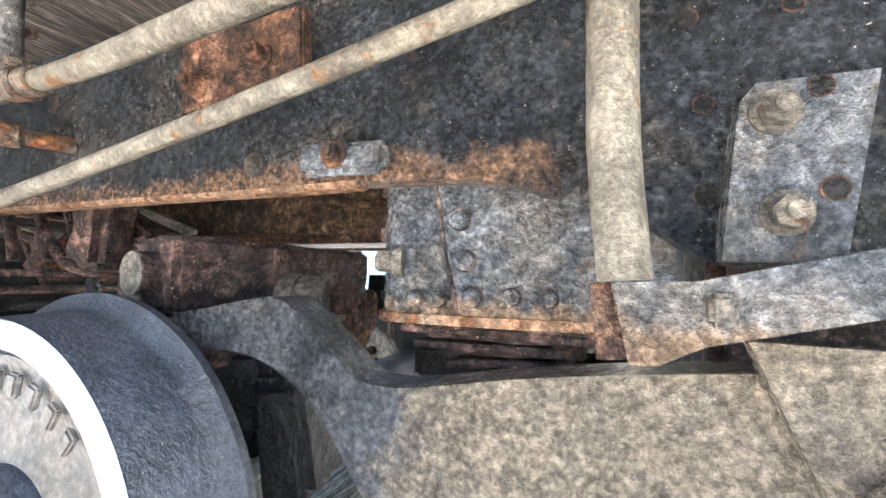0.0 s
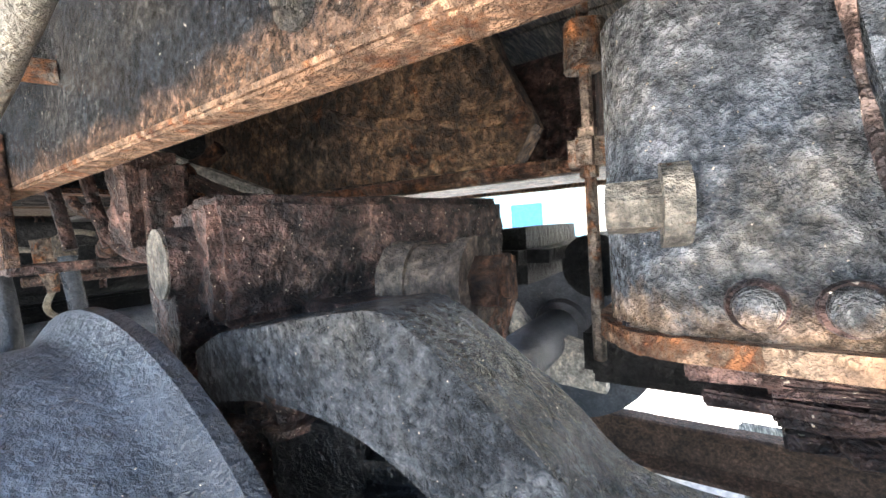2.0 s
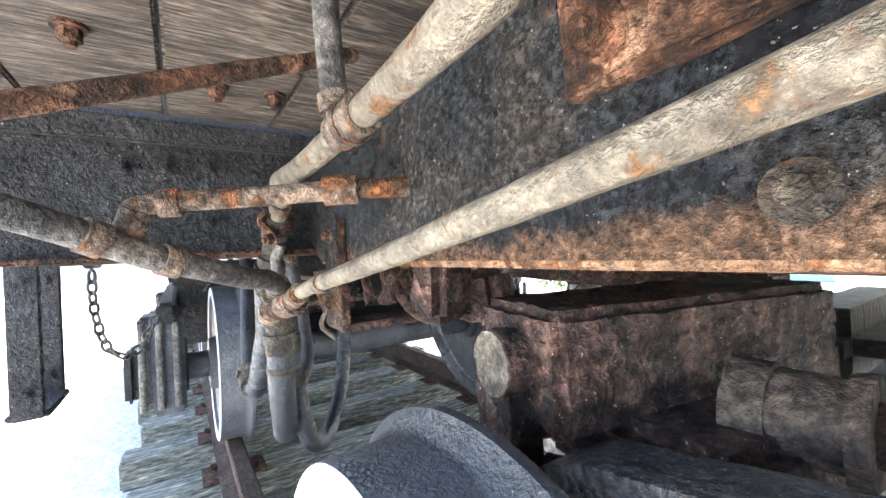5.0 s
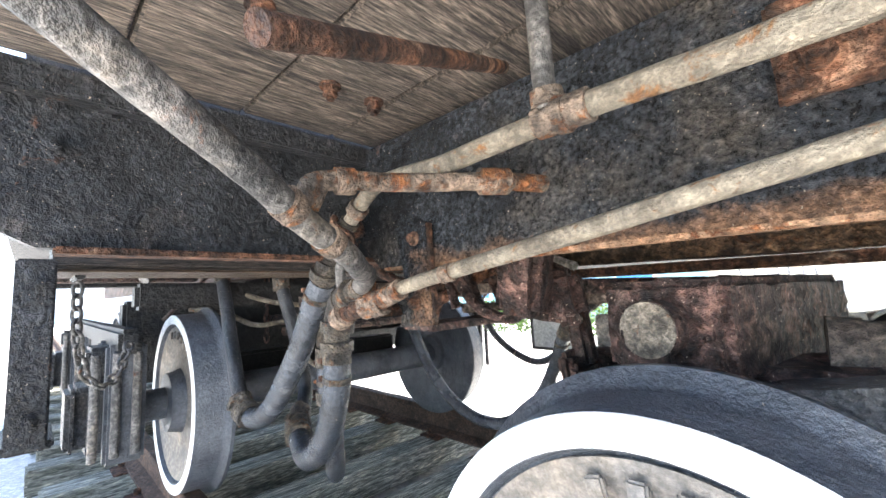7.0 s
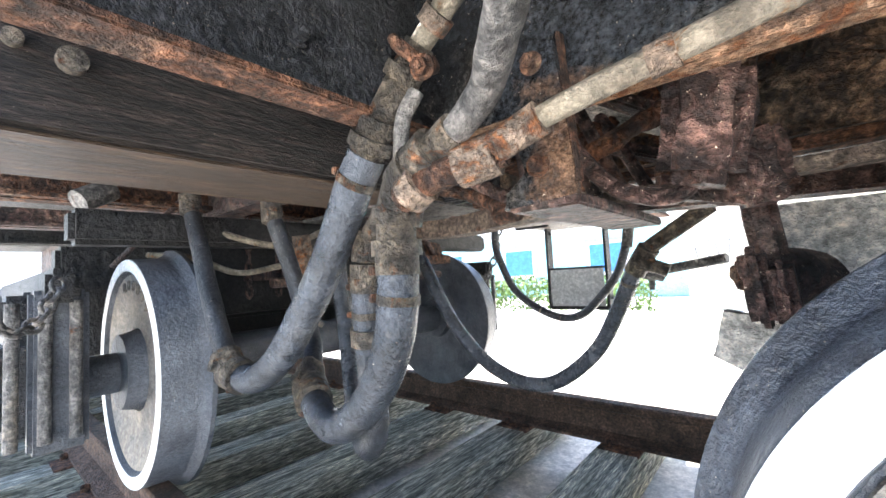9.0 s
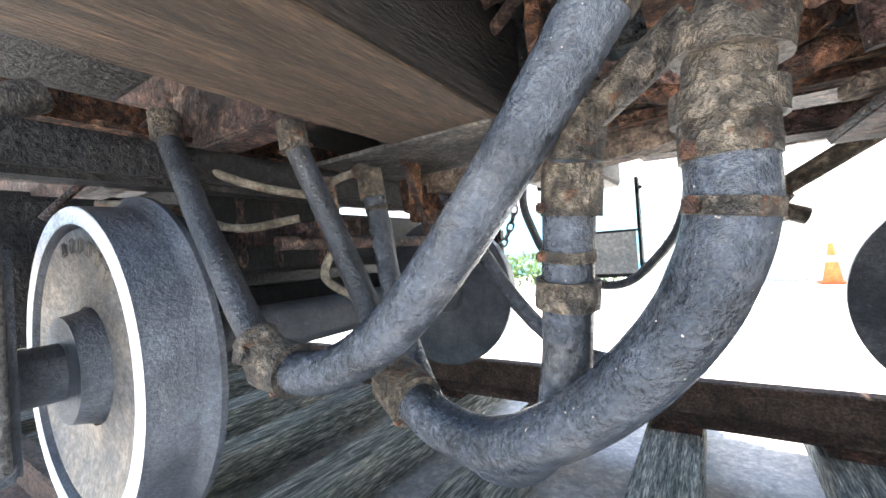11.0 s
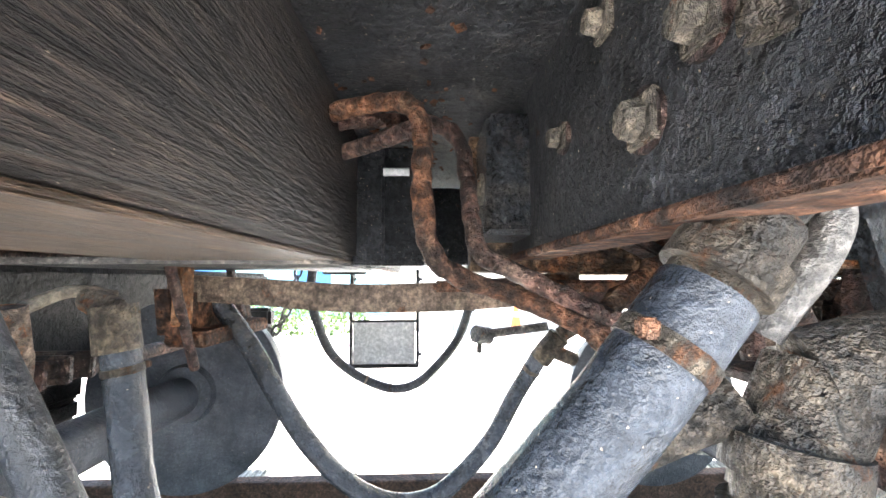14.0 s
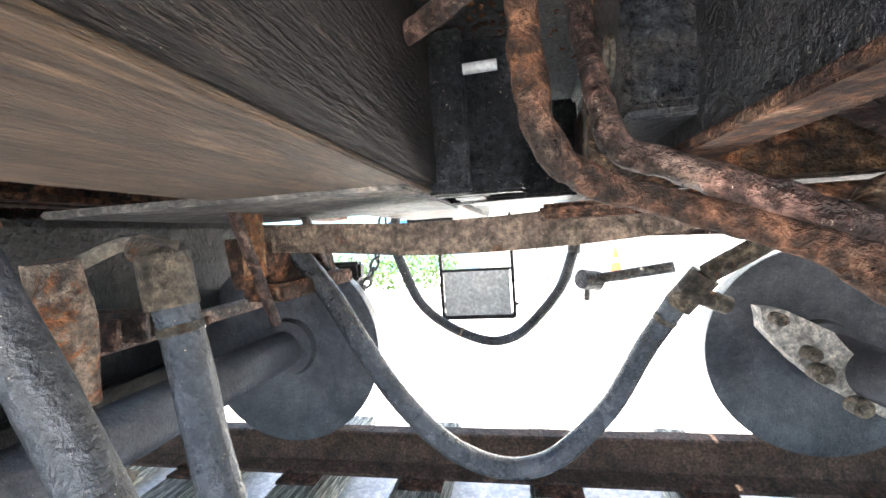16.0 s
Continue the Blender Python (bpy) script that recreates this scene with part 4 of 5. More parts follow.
TB = [(2.15, 0.615), (2.20, 0.638), (2.26, 0.648), (2.31, 0.658), (2.37, 0.668), (2.412, 0.670), (2.453, 0.646), (2.511, 0.602), (2.55, 0.566), (2.60, 0.557), (2.66, 0.563), (2.80, 0.588), (3.02, 0.614), (3.5, 0.65), (3.5, 0.35), (2.79, 0.33), (2.64, 0.35), (2.57, 0.41), (2.51, 0.49), (2.44, 0.55), (2.36, 0.58), (2.26, 0.582), (2.15, 0.56)]


def truck_frame(y0, y1, mat, label, s):
    t = thing("truck_side_frame", label, "truck frame", (2.7, y0, 0.4), "truck side frames")
    bm = B()
    top = [(p.x, p.z) for p in smooth_path([(u, 0, v) for u, v in TB[:14]], 4)]
    low = [(p.x, p.z) for p in smooth_path([(u, 0, v) for u, v in TB[14:]], 4)]
    prism(bm, top + low, y0, y1)
    bevel_all(bm, 0.012, 3)
    part("beam", bm, mat, t)
    y = y0 if s > 0 else y1
    bm = B()
    prism(bm, [(3.007, 0.648), (3.13, 0.646), (3.15, 0.56), (3.17, 0.42), (3.10, 0.42), (3.05, 0.54)], y - s * 0.02, y)
    bevel_all(bm, 0.006)
    part("gusset", bm, mat, t)
    bm = B()
    rod(bm, (3.145, y, 0.50), (3.145, y - s * 0.04, 0.50), 0.06, 32)
    rod(bm, (3.145, y - s * 0.035, 0.50), (3.145, y - s * 0.055, 0.50), 0.045, 32)
    part("pivot_cap", bm, mat, t)
    return t


truck_frame(YT, YT + 0.075, "truck", "dusty grey cast truck side frame with a hump over the axle", 1)
# the far side frame is paler than the near one
tf = truck_frame(1.245, 1.345, "pale_cast", "pale cast truck side frame on the far side", -1)
base(-0.05, -0.03, -0.032)
pb = thing("pin_block", "scaled dark-red rusty pivot block with a worn pin end", "pivot block", (2.17, 0.43, 0.66))
bm = B()
box(bm, (2.175, 0.44, 0.735), (0.19, 0.50, 0.145), (0, 0, -13), 0.012)
roughen(bm, 0.005, 42, 13)
roughen(bm, 0.0022, 130)
part("block", bm, "rust_dark", pb)
bm = B()
rod(bm, (2.112, 0.168, 0.736), (2.135, 0.27, 0.735), 0.043, 28, n=10)
roughen(bm, 0.0015, 60)
pn = part("pin", bm, "rust_dark", pb)
bm = B()
rod(bm, (2.111, 0.163, 0.736), (2.112, 0.17, 0.736), 0.041, 28)
part("pin_face", bm, "bolt", pn, "worn pale pin end")
bm = B()
rod(bm, (2.295, 0.374, 0.692), (2.335, 0.377, 0.691), 0.052, 32, n=8)
rod(bm, (2.33, 0.377, 0.691), (2.398, 0.383, 0.69), 0.047, 32, n=8)
roughen(bm, 0.003, 40)
kb = part("boss", bm, "bar", pb)
bm = B()
rod(bm, (2.394, 0.383, 0.69), (2.412, 0.384, 0.69), 0.055, 32, n=2)
roughen(bm, 0.003, 50)
part("washer", bm, "bar", kb, "thick rusty washer")
bm = B()
rod(bm, (2.41, 0.384, 0.69), (2.445, 0.387, 0.689), 0.034, 6, n=4)
rod(bm, (2.443, 0.387, 0.689), (2.452, 0.388, 0.689), 0.02, 14)
roughen(bm, 0.002, 60, 1)
part("nut", bm, "rust", kb)
bm = B()
prism(bm, [(2.072, 0.735), (2.135, 0.735), (2.14, 0.66), (2.13, 0.585), (2.09, 0.575), (2.078, 0.62)], 0.168, 0.225)
bevel_all(bm, 0.006)
roughen(bm, 0.003, 40, 2)
part("lug", bm, "rust_dark", pb)
# made-up dark box that fills the gap between block and arm
bm = B()
box(bm, (2.24, 0.36, 0.63), (0.26, 0.22, 0.10), (0, 0, -8), 0.02)
roughen(bm, 0.005, 30, 4)
part("saddle", bm, "rust_dark", pb)
bm = B()
prism(bm, [(0.44, 0.63), (0.62, 0.65), (0.70, 0.70), (0.76, 0.69), (0.76, 0.60), (0.66, 0.50), (0.45, 0.50)], 2.26, 2.30, 'x')
bmesh.ops.subdivide_edges(bm, edges=list(bm.edges), cuts=3)
roughen(bm, 0.004, 30)
part("web", bm, "rust", pb)
base(-0.06, 0, -0.05)
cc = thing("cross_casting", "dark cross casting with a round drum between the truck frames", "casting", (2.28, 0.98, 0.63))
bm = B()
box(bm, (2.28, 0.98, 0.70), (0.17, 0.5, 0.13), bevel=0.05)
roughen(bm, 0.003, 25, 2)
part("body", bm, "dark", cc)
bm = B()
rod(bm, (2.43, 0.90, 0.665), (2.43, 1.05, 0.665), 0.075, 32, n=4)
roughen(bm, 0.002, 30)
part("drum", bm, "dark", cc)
# dark beam added to close the bright gap under the casting
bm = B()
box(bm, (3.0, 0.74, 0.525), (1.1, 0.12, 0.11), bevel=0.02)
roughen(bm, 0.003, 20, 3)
solo("inner_truck_beam", bm, "dark", "near-black inner truck beam added to darken the gap", "beam")
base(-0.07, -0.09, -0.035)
hb = thing("spring_hanger", "spring hanger below the truck frame, coloured near-black for its shade", "hanger", (2.4, 0.26, 0.42))
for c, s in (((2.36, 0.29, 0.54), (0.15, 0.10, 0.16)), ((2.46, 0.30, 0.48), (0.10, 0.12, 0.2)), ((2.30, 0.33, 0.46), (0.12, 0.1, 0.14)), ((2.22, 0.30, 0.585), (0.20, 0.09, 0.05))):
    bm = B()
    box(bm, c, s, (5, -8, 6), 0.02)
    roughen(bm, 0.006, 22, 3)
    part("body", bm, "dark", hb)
for c in ((2.30, 0.25, 0.60), (2.34, 0.24, 0.595)):
    bm = B()
    hexnut(bm, c, (0.1, -0.3, 1), 0.02, 0.035)
    roughen(bm, 0.002, 70)
    part("nut", bm, "rust_dark", hb)

base()
ss = thing("spring_carrier", "grimy dark spring carrier with two square nuts below the pivot", "spring carrier", (2.0, 0.16, 0.5))
bm = B()
prism(bm, [(1.90, 0.525), (1.99, 0.535), (2.14, 0.50), (2.20, 0.44), (2.16, 0.38), (2.0, 0.42), (1.92, 0.46)], 0.10, 0.24)
bevel_all(bm, 0.01)
roughen(bm, 0.004, 28, 3)
part("body", bm, "rust_dark", ss)
for x in (1.945, 1.975):
    bm = B()
    box(bm, (x, 0.125, 0.542), (0.024, 0.026, 0.026), (0, 6, 20), 0.004)
    roughen(bm, 0.001, 80, 1)
    part("nut", bm, "rust_dark", ss)

# casting above the truck
base(-0.07, -0.077, -0.07)
ca = thing("guide_casting", "dusty riveted guide casting with a rusty lower lip", "casting", (2.78, 0.45, 0.68))
bm = B()
oc = [(2.60, 0.62)] + [(2.66 - 0.06 * math.cos(a), 0.34 - 0.06 * math.sin(a)) for a in np.linspace(0, math.pi / 2, 7)] + [(3.03, 0.272), (3.03, 0.62)]
prism(bm, oc, 0.72, 0.93, 'z')
bevel_all(bm, 0.006)
part("body", bm, "casting", ca)
bm = B()
prism(bm, [(2.60, 0.60)] + [(2.66 - 0.068 * math.cos(a), 0.34 - 0.068 * math.sin(a)) for a in np.linspace(0, math.pi / 2, 7)] + [(3.03, 0.262), (3.03, 0.60)], 0.706, 0.72, 'z')
roughen(bm, 0.002, 50, 2)
part("lower_lip", bm, "rust_edge", ca)
bm = B()
prism(bm, [(2.715, 0.93), (3.03, 0.925), (3.03, 0.722), (2.755, 0.722)], 0.262, 0.275)
bevel_all(bm, 0.004)
fp = part("face_plate", bm, "casting", ca)
for x, z, r in ((2.754, 0.86, 0.016), (2.763, 0.80, 0.016), (2.774, 0.748, 0.016), (2.685, 0.744, 0.013), (2.722, 0.744, 0.013), (2.83, 0.75, 0.013), (2.88, 0.75, 0.013)):
    bm = B()
    rod(bm, (x, 0.268, z), (x, 0.252, z), r * 0.9, 18, r * 0.84)
    rod(bm, (x, 0.253, z), (x, 0.247, z), r * 0.83, 18, r * 0.5)
    roughen(bm, 0.001, 90)
    rv = part("rivet", bm, "casting", fp)
    bm = B()
    rod(bm, (x, 0.264, z), (x, 0.2605, z), r * 1.12, 18, r * 1.04)
    part("washer", bm, "rust_dark", rv)
bm = B()
tube(bm, smooth_path([(2.715, 0.264, 0.925), (2.73, 0.264, 0.82), (2.752, 0.264, 0.722)], 14), 0.0028, 8, 0.6)
part("seam", bm, "rust_dark", fp)
bm = B()
rod(bm, (2.867, 0.264, 0.851), (2.867, 0.256, 0.851), 0.034, 26)
rod(bm, (2.867, 0.258, 0.851), (2.867, 0.248, 0.851), 0.014, 8)
part("boss", bm, "casting", fp)
bm = B()
rod(bm, (2.963, 0.264, 0.859), (2.963, 0.252, 0.859), 0.026, 26)
rod(bm, (2.963, 0.253, 0.859), (2.963, 0.240, 0.859), 0.013, 6)
roughen(bm, 0.001, 60)
part("boss", bm, "casting", fp, "hexagonal bolt head on a round boss")
bm = B()
rod(bm, (2.645, 0.285, 0.80), (2.61, 0.281, 0.80), 0.017, 6)
rod(bm, (2.655, 0.287, 0.80), (2.64, 0.284, 0.80), 0.026, 18)
part("side_bolt", bm, "bolt", ca, "square-headed side bolt")
bm = B()
rod(bm, (2.575, 0.40, 0.66), (2.575, 0.385, 1.07), 0.006, 10)
rod(bm, (2.575, 0.39, 0.93), (2.575, 0.39, 0.97), 0.018, 12)
box(bm, (2.575, 0.39, 0.855), (0.034, 0.034, 0.045), bevel=0.01)
roughen(bm, 0.002, 60)
part("oil_pipe", bm, "pipe_rust", ca)
base(-0.07, -0.08, -0.03)
fk = thing("rust_scale", "delaminated dark rust scale hanging under the casting", "rust scale", (2.79, 0.44, 0.68))
for k in range(7):
    bm = B()
    box(bm, (2.79 + 0.015 * (k % 3), 0.44 - 0.006 * (k % 2), 0.670 - 0.0125 * k), (0.34 - 0.030 * k, 0.30 - 0.02 * k, 0.011), (2.5 * (k % 2) - 1, 2.5 - k, 4 * (k % 3) - 3), 0.002)
    roughen(bm, 0.008, 22, 6)
    part("flake", bm, "rust_dark", fk)
bm = B()
rod(bm, (2.90, 0.33, 0.68), (2.90, 0.33, 0.615), 0.013, 10)
rod(bm, (2.90, 0.33, 0.66), (2.90, 0.33, 0.625), 0.026, 8)
roughen(bm, 0.002, 60)
solo("bolt_end", bm, "rust", "rusty bolt end below the casting", "bolt")

# sand pipe and strap
base()
sp = thing("sand_pipe", "pale grey upright pipe with a rusty cut end", "pipe", (2.975, 0.06, 0.76))
bm = B()
tube(bm, smooth_path([(2.892, 0.03, 0.705), (2.884, 0.032, 0.83), (2.885, 0.034, 1.0), (2.888, 0.036, 1.4)], 6), 0.024, 24, 0.03)
part("tube", bm, "pipe", sp)
ps = thing("pipe_strap", "bent grey steel strap with a rusty folded end", "strap", (3.05, 0.05, 0.69))
bm = B()
prism(bm, [(2.88, 0.702), (2.915, 0.705), (2.945, 0.705), (3.2, 0.762), (3.2, 0.715), (2.95, 0.652), (2.915, 0.634), (2.893, 0.633)], 0.012, 0.024)
bevel_all(bm, 0.005)
part("band", bm, "casting", ps)
bm = B()
prism(bm, [(2.862, 0.703), (2.885, 0.703), (2.893, 0.636), (2.868, 0.634)], 0.025, 0.07)
roughen(bm, 0.002, 50, 2)
part("fold", bm, "rust", ps)
bm = B()
box(bm, (2.96, 0.004, 0.683), (0.02, 0.018, 0.026), bevel=0.004)
part("bolt", bm, "bolt", ps)


# ---- pipes ----
def pipe(name, pts, r, mat, label, cat="pipe", n=10, collars=(), cmat="pipe_rust", wob=0.05):
    p = thing(name, label, cat, pts[0])
    bm = B()
    tube(bm, smooth_path(pts, n), r, 18, wob)
    part("tube", bm, mat, p)
    for a, b, k in collars:
        bm = B()
        rod(bm, a, b, r * k, 16, n=4)
        roughen(bm, r * 0.06, 70)
        part("collar", bm, cmat, p)
    return p


pipe("air_pipe", [(1.605, 0.0, 0.762), (1.70, 0.004, 0.79), (2.0, 0.006, 0.838), (2.16, 0.004, 0.864), (2.42, -0.005, 0.905), (2.75, -0.012, 0.965), (3.1, -0.02, 1.03)], 0.0135, "pipe", "long pale air pipe with orange rust along the frame", collars=[((1.665, 0.0, 0.781), (1.605, 0.0, 0.762), 1.5), ((1.80, 0.005, 0.806), (1.775, 0.005, 0.802), 1.2)])
pipe("air_pipe", [(2.75, -0.12, 0.965), (2.5, -0.08, 0.975), (2.251, -0.047, 0.984), (2.142, -0.032, 0.992), (2.036, -0.026, 0.994), (1.9, -0.03, 0.985), (1.828, -0.038, 0.978), (1.701, -0.034, 0.985), (1.62, -0.018, 0.992), (1.56, 0.0, 0.985), (1.52, 0.003, 0.962), (1.485, 0.002, 0.935)], 0.0165, "pipe", "pale dusty air pipe curving down to a hose", collars=[((2.075, -0.028, 0.994), (2.0, -0.027, 0.993), 1.35), ((2.03, -0.026, 0.994), (2.045, -0.026, 0.994), 1.55), ((1.53, 0.002, 0.968), (1.51, 0.002, 0.955), 1.4)])
pipe("vent_pipe", [(2.02, -0.03, 0.995), (2.02, -0.04, 1.05), (2.02, -0.045, 1.16)], 0.015, "pipe_dark", "short upright branch pipe", collars=[((2.02, -0.033, 1.01), (2.02, -0.036, 1.03), 1.45)])
pipe("steam_pipe", [(1.93, -0.56, 1.005), (1.895, -0.48, 0.97), (1.856, -0.399, 0.936), (1.825, -0.334, 0.908), (1.787, -0.274, 0.882), (1.76, -0.216, 0.857), (1.72, -0.15, 0.836), (1.665, -0.091, 0.816), (1.622, -0.048, 0.808), (1.56, -0.02, 0.79), (1.52, -0.012, 0.777)], 0.019, "pipe_dark", "grimy diagonal steam pipe with wired lagging", collars=[((1.80, -0.29, 0.89), (1.788, -0.27, 0.881), 1.22), ((1.757, -0.212, 0.856), (1.745, -0.19, 0.848), 1.22)])
pipe("branch_pipe", [(1.765, -0.245, 0.87), (1.768, -0.245, 0.912), (1.78, -0.225, 0.93), (1.807, -0.135, 0.937), (1.85, -0.06, 0.94), (1.883, -0.012, 0.942), (1.905, 0.03, 0.944), (1.93, 0.1, 0.946)], 0.0145, "pipe_rust", "short rusty branch pipe with elbows", collars=[((1.883, -0.012, 0.942), (1.905, 0.03, 0.944), 1.5), ((1.785, -0.21, 0.931), (1.792, -0.185, 0.933), 1.35), ((1.766, -0.245, 0.895), (1.775, -0.235, 0.925), 1.35)])
pipe("brake_rod", [(2.06, -0.42, 0.92), (2.03, -0.32, 0.965), (1.96, -0.10, 1.07), (1.91, 0.03, 1.135)], 0.0105, "rust", "thin rusty brake rod crossing below the floor", "rod")
pipe("feed_pipe", [(1.46, -0.02, 0.72), (1.52, -0.015, 0.74), (1.57, 0.0, 0.752), (1.61, 0.01, 0.76)], 0.02, "rust", "corroded tee at the pipe junction", "fitting", collars=[((1.55, -0.005, 0.748), (1.60, 0.008, 0.758), 1.4), ((1.50, -0.02, 0.735), (1.475, -0.02, 0.722), 1.4)])
pipe("drain_pipe", [(1.47, 0.01, 0.88), (1.45, 0.0, 0.84), (1.42, 0.02, 0.78)], 0.012, "pipe_dark", "thin drain pipe beside the hose fitting")

# ---- hoses ----
RH = 0.0315


def hose(name, pts, r, mat, label, clamps=(), ends="clamp"):
    h = thing(name, label, "hose", pts[-1])
    path = smooth_path(pts, 14)
    bm = B()
    tube(bm, path, r, 24, 0.02)
    part("tube", bm, mat, h)
    n = len(path) - 1
    for f in clamps:
        i = max(1, min(n - 2, int(f * n)))
        d = (path[i + 1] - path[i]).normalized()
        bm = B()
        rod(bm, path[i] - d * r * 0.22, path[i] + d * r * 0.22, r * 1.05, 24, n=3)
        roughen(bm, 0.0012, 90)
        q = part("clamp", bm, ends, h)
        bm = B()
        s = d.orthogonal().normalized()
        box(bm, path[i] + s * r * 1.15, (r * 0.35, r * 0.4, r * 0.4), bevel=0.002)
        part("clamp_bolt", bm, "rust", q)
    return h


def fitting(name, pts, label, mat="clamp", parent=None):
    """Threaded pipe pieces in a row: (from, to, radius) each."""
    f = thing(name, label, "fitting", pts[-1][1])
    for a, b, r in pts:
        bm = B()
        rod(bm, a, b, r, 24, n=6)
        roughen(bm, 0.0006, 70)
        part("piece", bm, mat, f)
    return f


hose("steam_hose", [(1.367, 0.0, 0.809), (1.33, 0.0, 0.763), (1.296, 0.004, 0.72), (1.227, 0.012, 0.64), (1.152, 0.008, 0.55), (1.07, 0.008, 0.472), (0.98, 0.012, 0.42), (0.90, 0.016, 0.40), (0.84, 0.016, 0.402)], RH, "hose", "dusty grey rubber steam hose sagging from the locomotive", (0.10, 0.97))
hose("steam_hose", [(0.80, 0.014, 0.425), (0.735, 0.02, 0.485), (0.661, 0.03, 0.565), (0.585, 0.042, 0.64), (0.516, 0.054, 0.717), (0.455, 0.062, 0.79), (0.401, 0.066, 0.868)], RH * 0.8, "hose_black", "glossy black rubber hose rising to the tender", (0.04, 0.97))
fitting("hose_coupling", [((0.87, 0.016, 0.40), (0.81, 0.014, 0.41), 0.041), ((0.815, 0.014, 0.405), (0.775, 0.016, 0.445), 0.036), ((0.80, -0.03, 0.43), (0.80, 0.055, 0.40), 0.014), ((0.84, 0.016, 0.43), (0.80, 0.014, 0.455), 0.016)], "corroded hose coupling hanging between the hoses")
fitting("pipe_union", [((1.49, 0.002, 0.94), (1.40, -0.002, 0.855), 0.022), ((1.462, 0.001, 0.915), (1.448, 0.0, 0.90), 0.029), ((1.402, -0.002, 0.857), (1.365, 0.0, 0.807), 0.029), ((1.385, -0.001, 0.834), (1.372, 0.0, 0.817), 0.036)], "threaded pipe union above the hose")
cl = thing("pipe_clamp", "split rusty clamp gripping the pipe above the hose", "clamp", (1.48, 0.0, 0.89))
bm = B()
tube(bm, [Vector((1.478, 0.001, 0.93)) + Vector((0.74, 0.0, 0.67)).cross(Vector((0, 1, 0))) * 0.033 * math.cos(a) + Vector((0, 1, 0)) * 0.033 * math.sin(a) for a in np.linspace(0.4, 5.6, 22)], 0.009, 10, 0.4)
part("band", bm, "rust", cl)
bm = B()
hexnut(bm, (1.505, -0.012, 0.895), (0.3, -0.8, -0.3), 0.012, 0.02)
roughen(bm, 0.0015, 80, 1)
part("bolt", bm, "rust", cl)
hose("steam_hose", [(1.416, 0.008, 0.633), (1.412, 0.008, 0.566), (1.381, 0.016, 0.492), (1.32, 0.03, 0.42), (1.24, 0.045, 0.36), (1.16, 0.062, 0.33), (1.08, 0.085, 0.332), (1.01, 0.11, 0.352)], RH, "hose", "dusty grey rubber hose bent into a deep loop", (0.03, 0.12, 0.97))
hose("steam_hose", [(0.965, 0.13, 0.37), (0.90, 0.18, 0.405), (0.847, 0.212, 0.452), (0.779, 0.223, 0.563), (0.721, 0.224, 0.671), (0.685, 0.217, 0.75), (0.655, 0.209, 0.825)], RH * 0.8, "hose_black", "glossy black rubber hose beside the first, rising to the tender", (0.10, 0.97))
fitting("hose_coupling", [((1.03, 0.10, 0.347), (0.97, 0.127, 0.367), 0.041), ((0.975, 0.125, 0.365), (0.92, 0.16, 0.392), 0.035), ((0.97, 0.09, 0.40), (0.98, 0.15, 0.33), 0.014), ((0.96, 0.13, 0.39), (0.93, 0.15, 0.42), 0.016)], "rust-caked hose coupling at the bottom of the loop")
fitting("pipe_elbow", [((1.56, -0.018, 0.792), (1.49, -0.008, 0.766), 0.024), ((1.52, -0.013, 0.778), (1.485, -0.008, 0.765), 0.033), ((1.485, -0.008, 0.765), (1.44, 0.008, 0.75), 0.035), ((1.448, 0.006, 0.757), (1.421, 0.006, 0.70), 0.034), ((1.424, 0.006, 0.715), (1.42, 0.006, 0.69), 0.039), ((1.42, 0.006, 0.70), (1.416, 0.008, 0.66), 0.030), ((1.417, 0.007, 0.668), (1.416, 0.008, 0.645), 0.038), ((1.416, 0.008, 0.65), (1.415, 0.008, 0.62), 0.033)], "heavy corroded pipe elbow above the looped hose")
hose("air_hose", [(1.281, 0.058, 0.61), (1.276, 0.061, 0.558), (1.269, 0.069, 0.50), (1.256, 0.085, 0.418), (1.225, 0.11, 0.33), (1.16, 0.15, 0.262), (1.06, 0.21, 0.23), (0.94, 0.28, 0.25), (0.84, 0.345, 0.33), (0.77, 0.385, 0.44), (0.737, 0.40, 0.517), (0.726, 0.395, 0.619), (0.71, 0.39, 0.73)], 0.027, "hose", "grey rubber air hose hanging behind the others", (0.02, 0.10, 0.97))
fitting("pipe_union", [((1.40, 0.02, 0.735), (1.31, 0.045, 0.685), 0.018), ((1.30, 0.05, 0.70), (1.29, 0.054, 0.645), 0.028), ((1.287, 0.056, 0.64), (1.282, 0.058, 0.59), 0.031), ((1.271, 0.067, 0.525), (1.268, 0.07, 0.495), 0.034)], "corroded tee and union above the air hose")
for p in ((0.401, 0.066, 0.868), (0.655, 0.209, 0.825), (0.71, 0.39, 0.73)):
    fitting("hose_nipple", [((p[0], p[1], p[2] - 0.02), (p[0] - 0.01, p[1], p[2] + 0.05), 0.032), ((p[0] - 0.01, p[1], p[2] + 0.04), (p[0] - 0.06, p[1] + 0.02, p[2] + 0.06), 0.022)], "corroded hose nipple under the tender")
hose("brake_hose", [(0.60, 0.84, 0.80), (0.711, 0.825, 0.666), (0.80, 0.81, 0.53), (0.88, 0.812, 0.41), (0.97, 0.835, 0.302), (1.06, 0.87, 0.235), (1.15, 0.90, 0.212), (1.24, 0.93, 0.235), (1.358, 0.955, 0.34), (1.441, 0.95, 0.482), (1.503, 0.913, 0.598)], 0.025, "hose", "long grey rubber hose slung low across the gap", (0.97,))
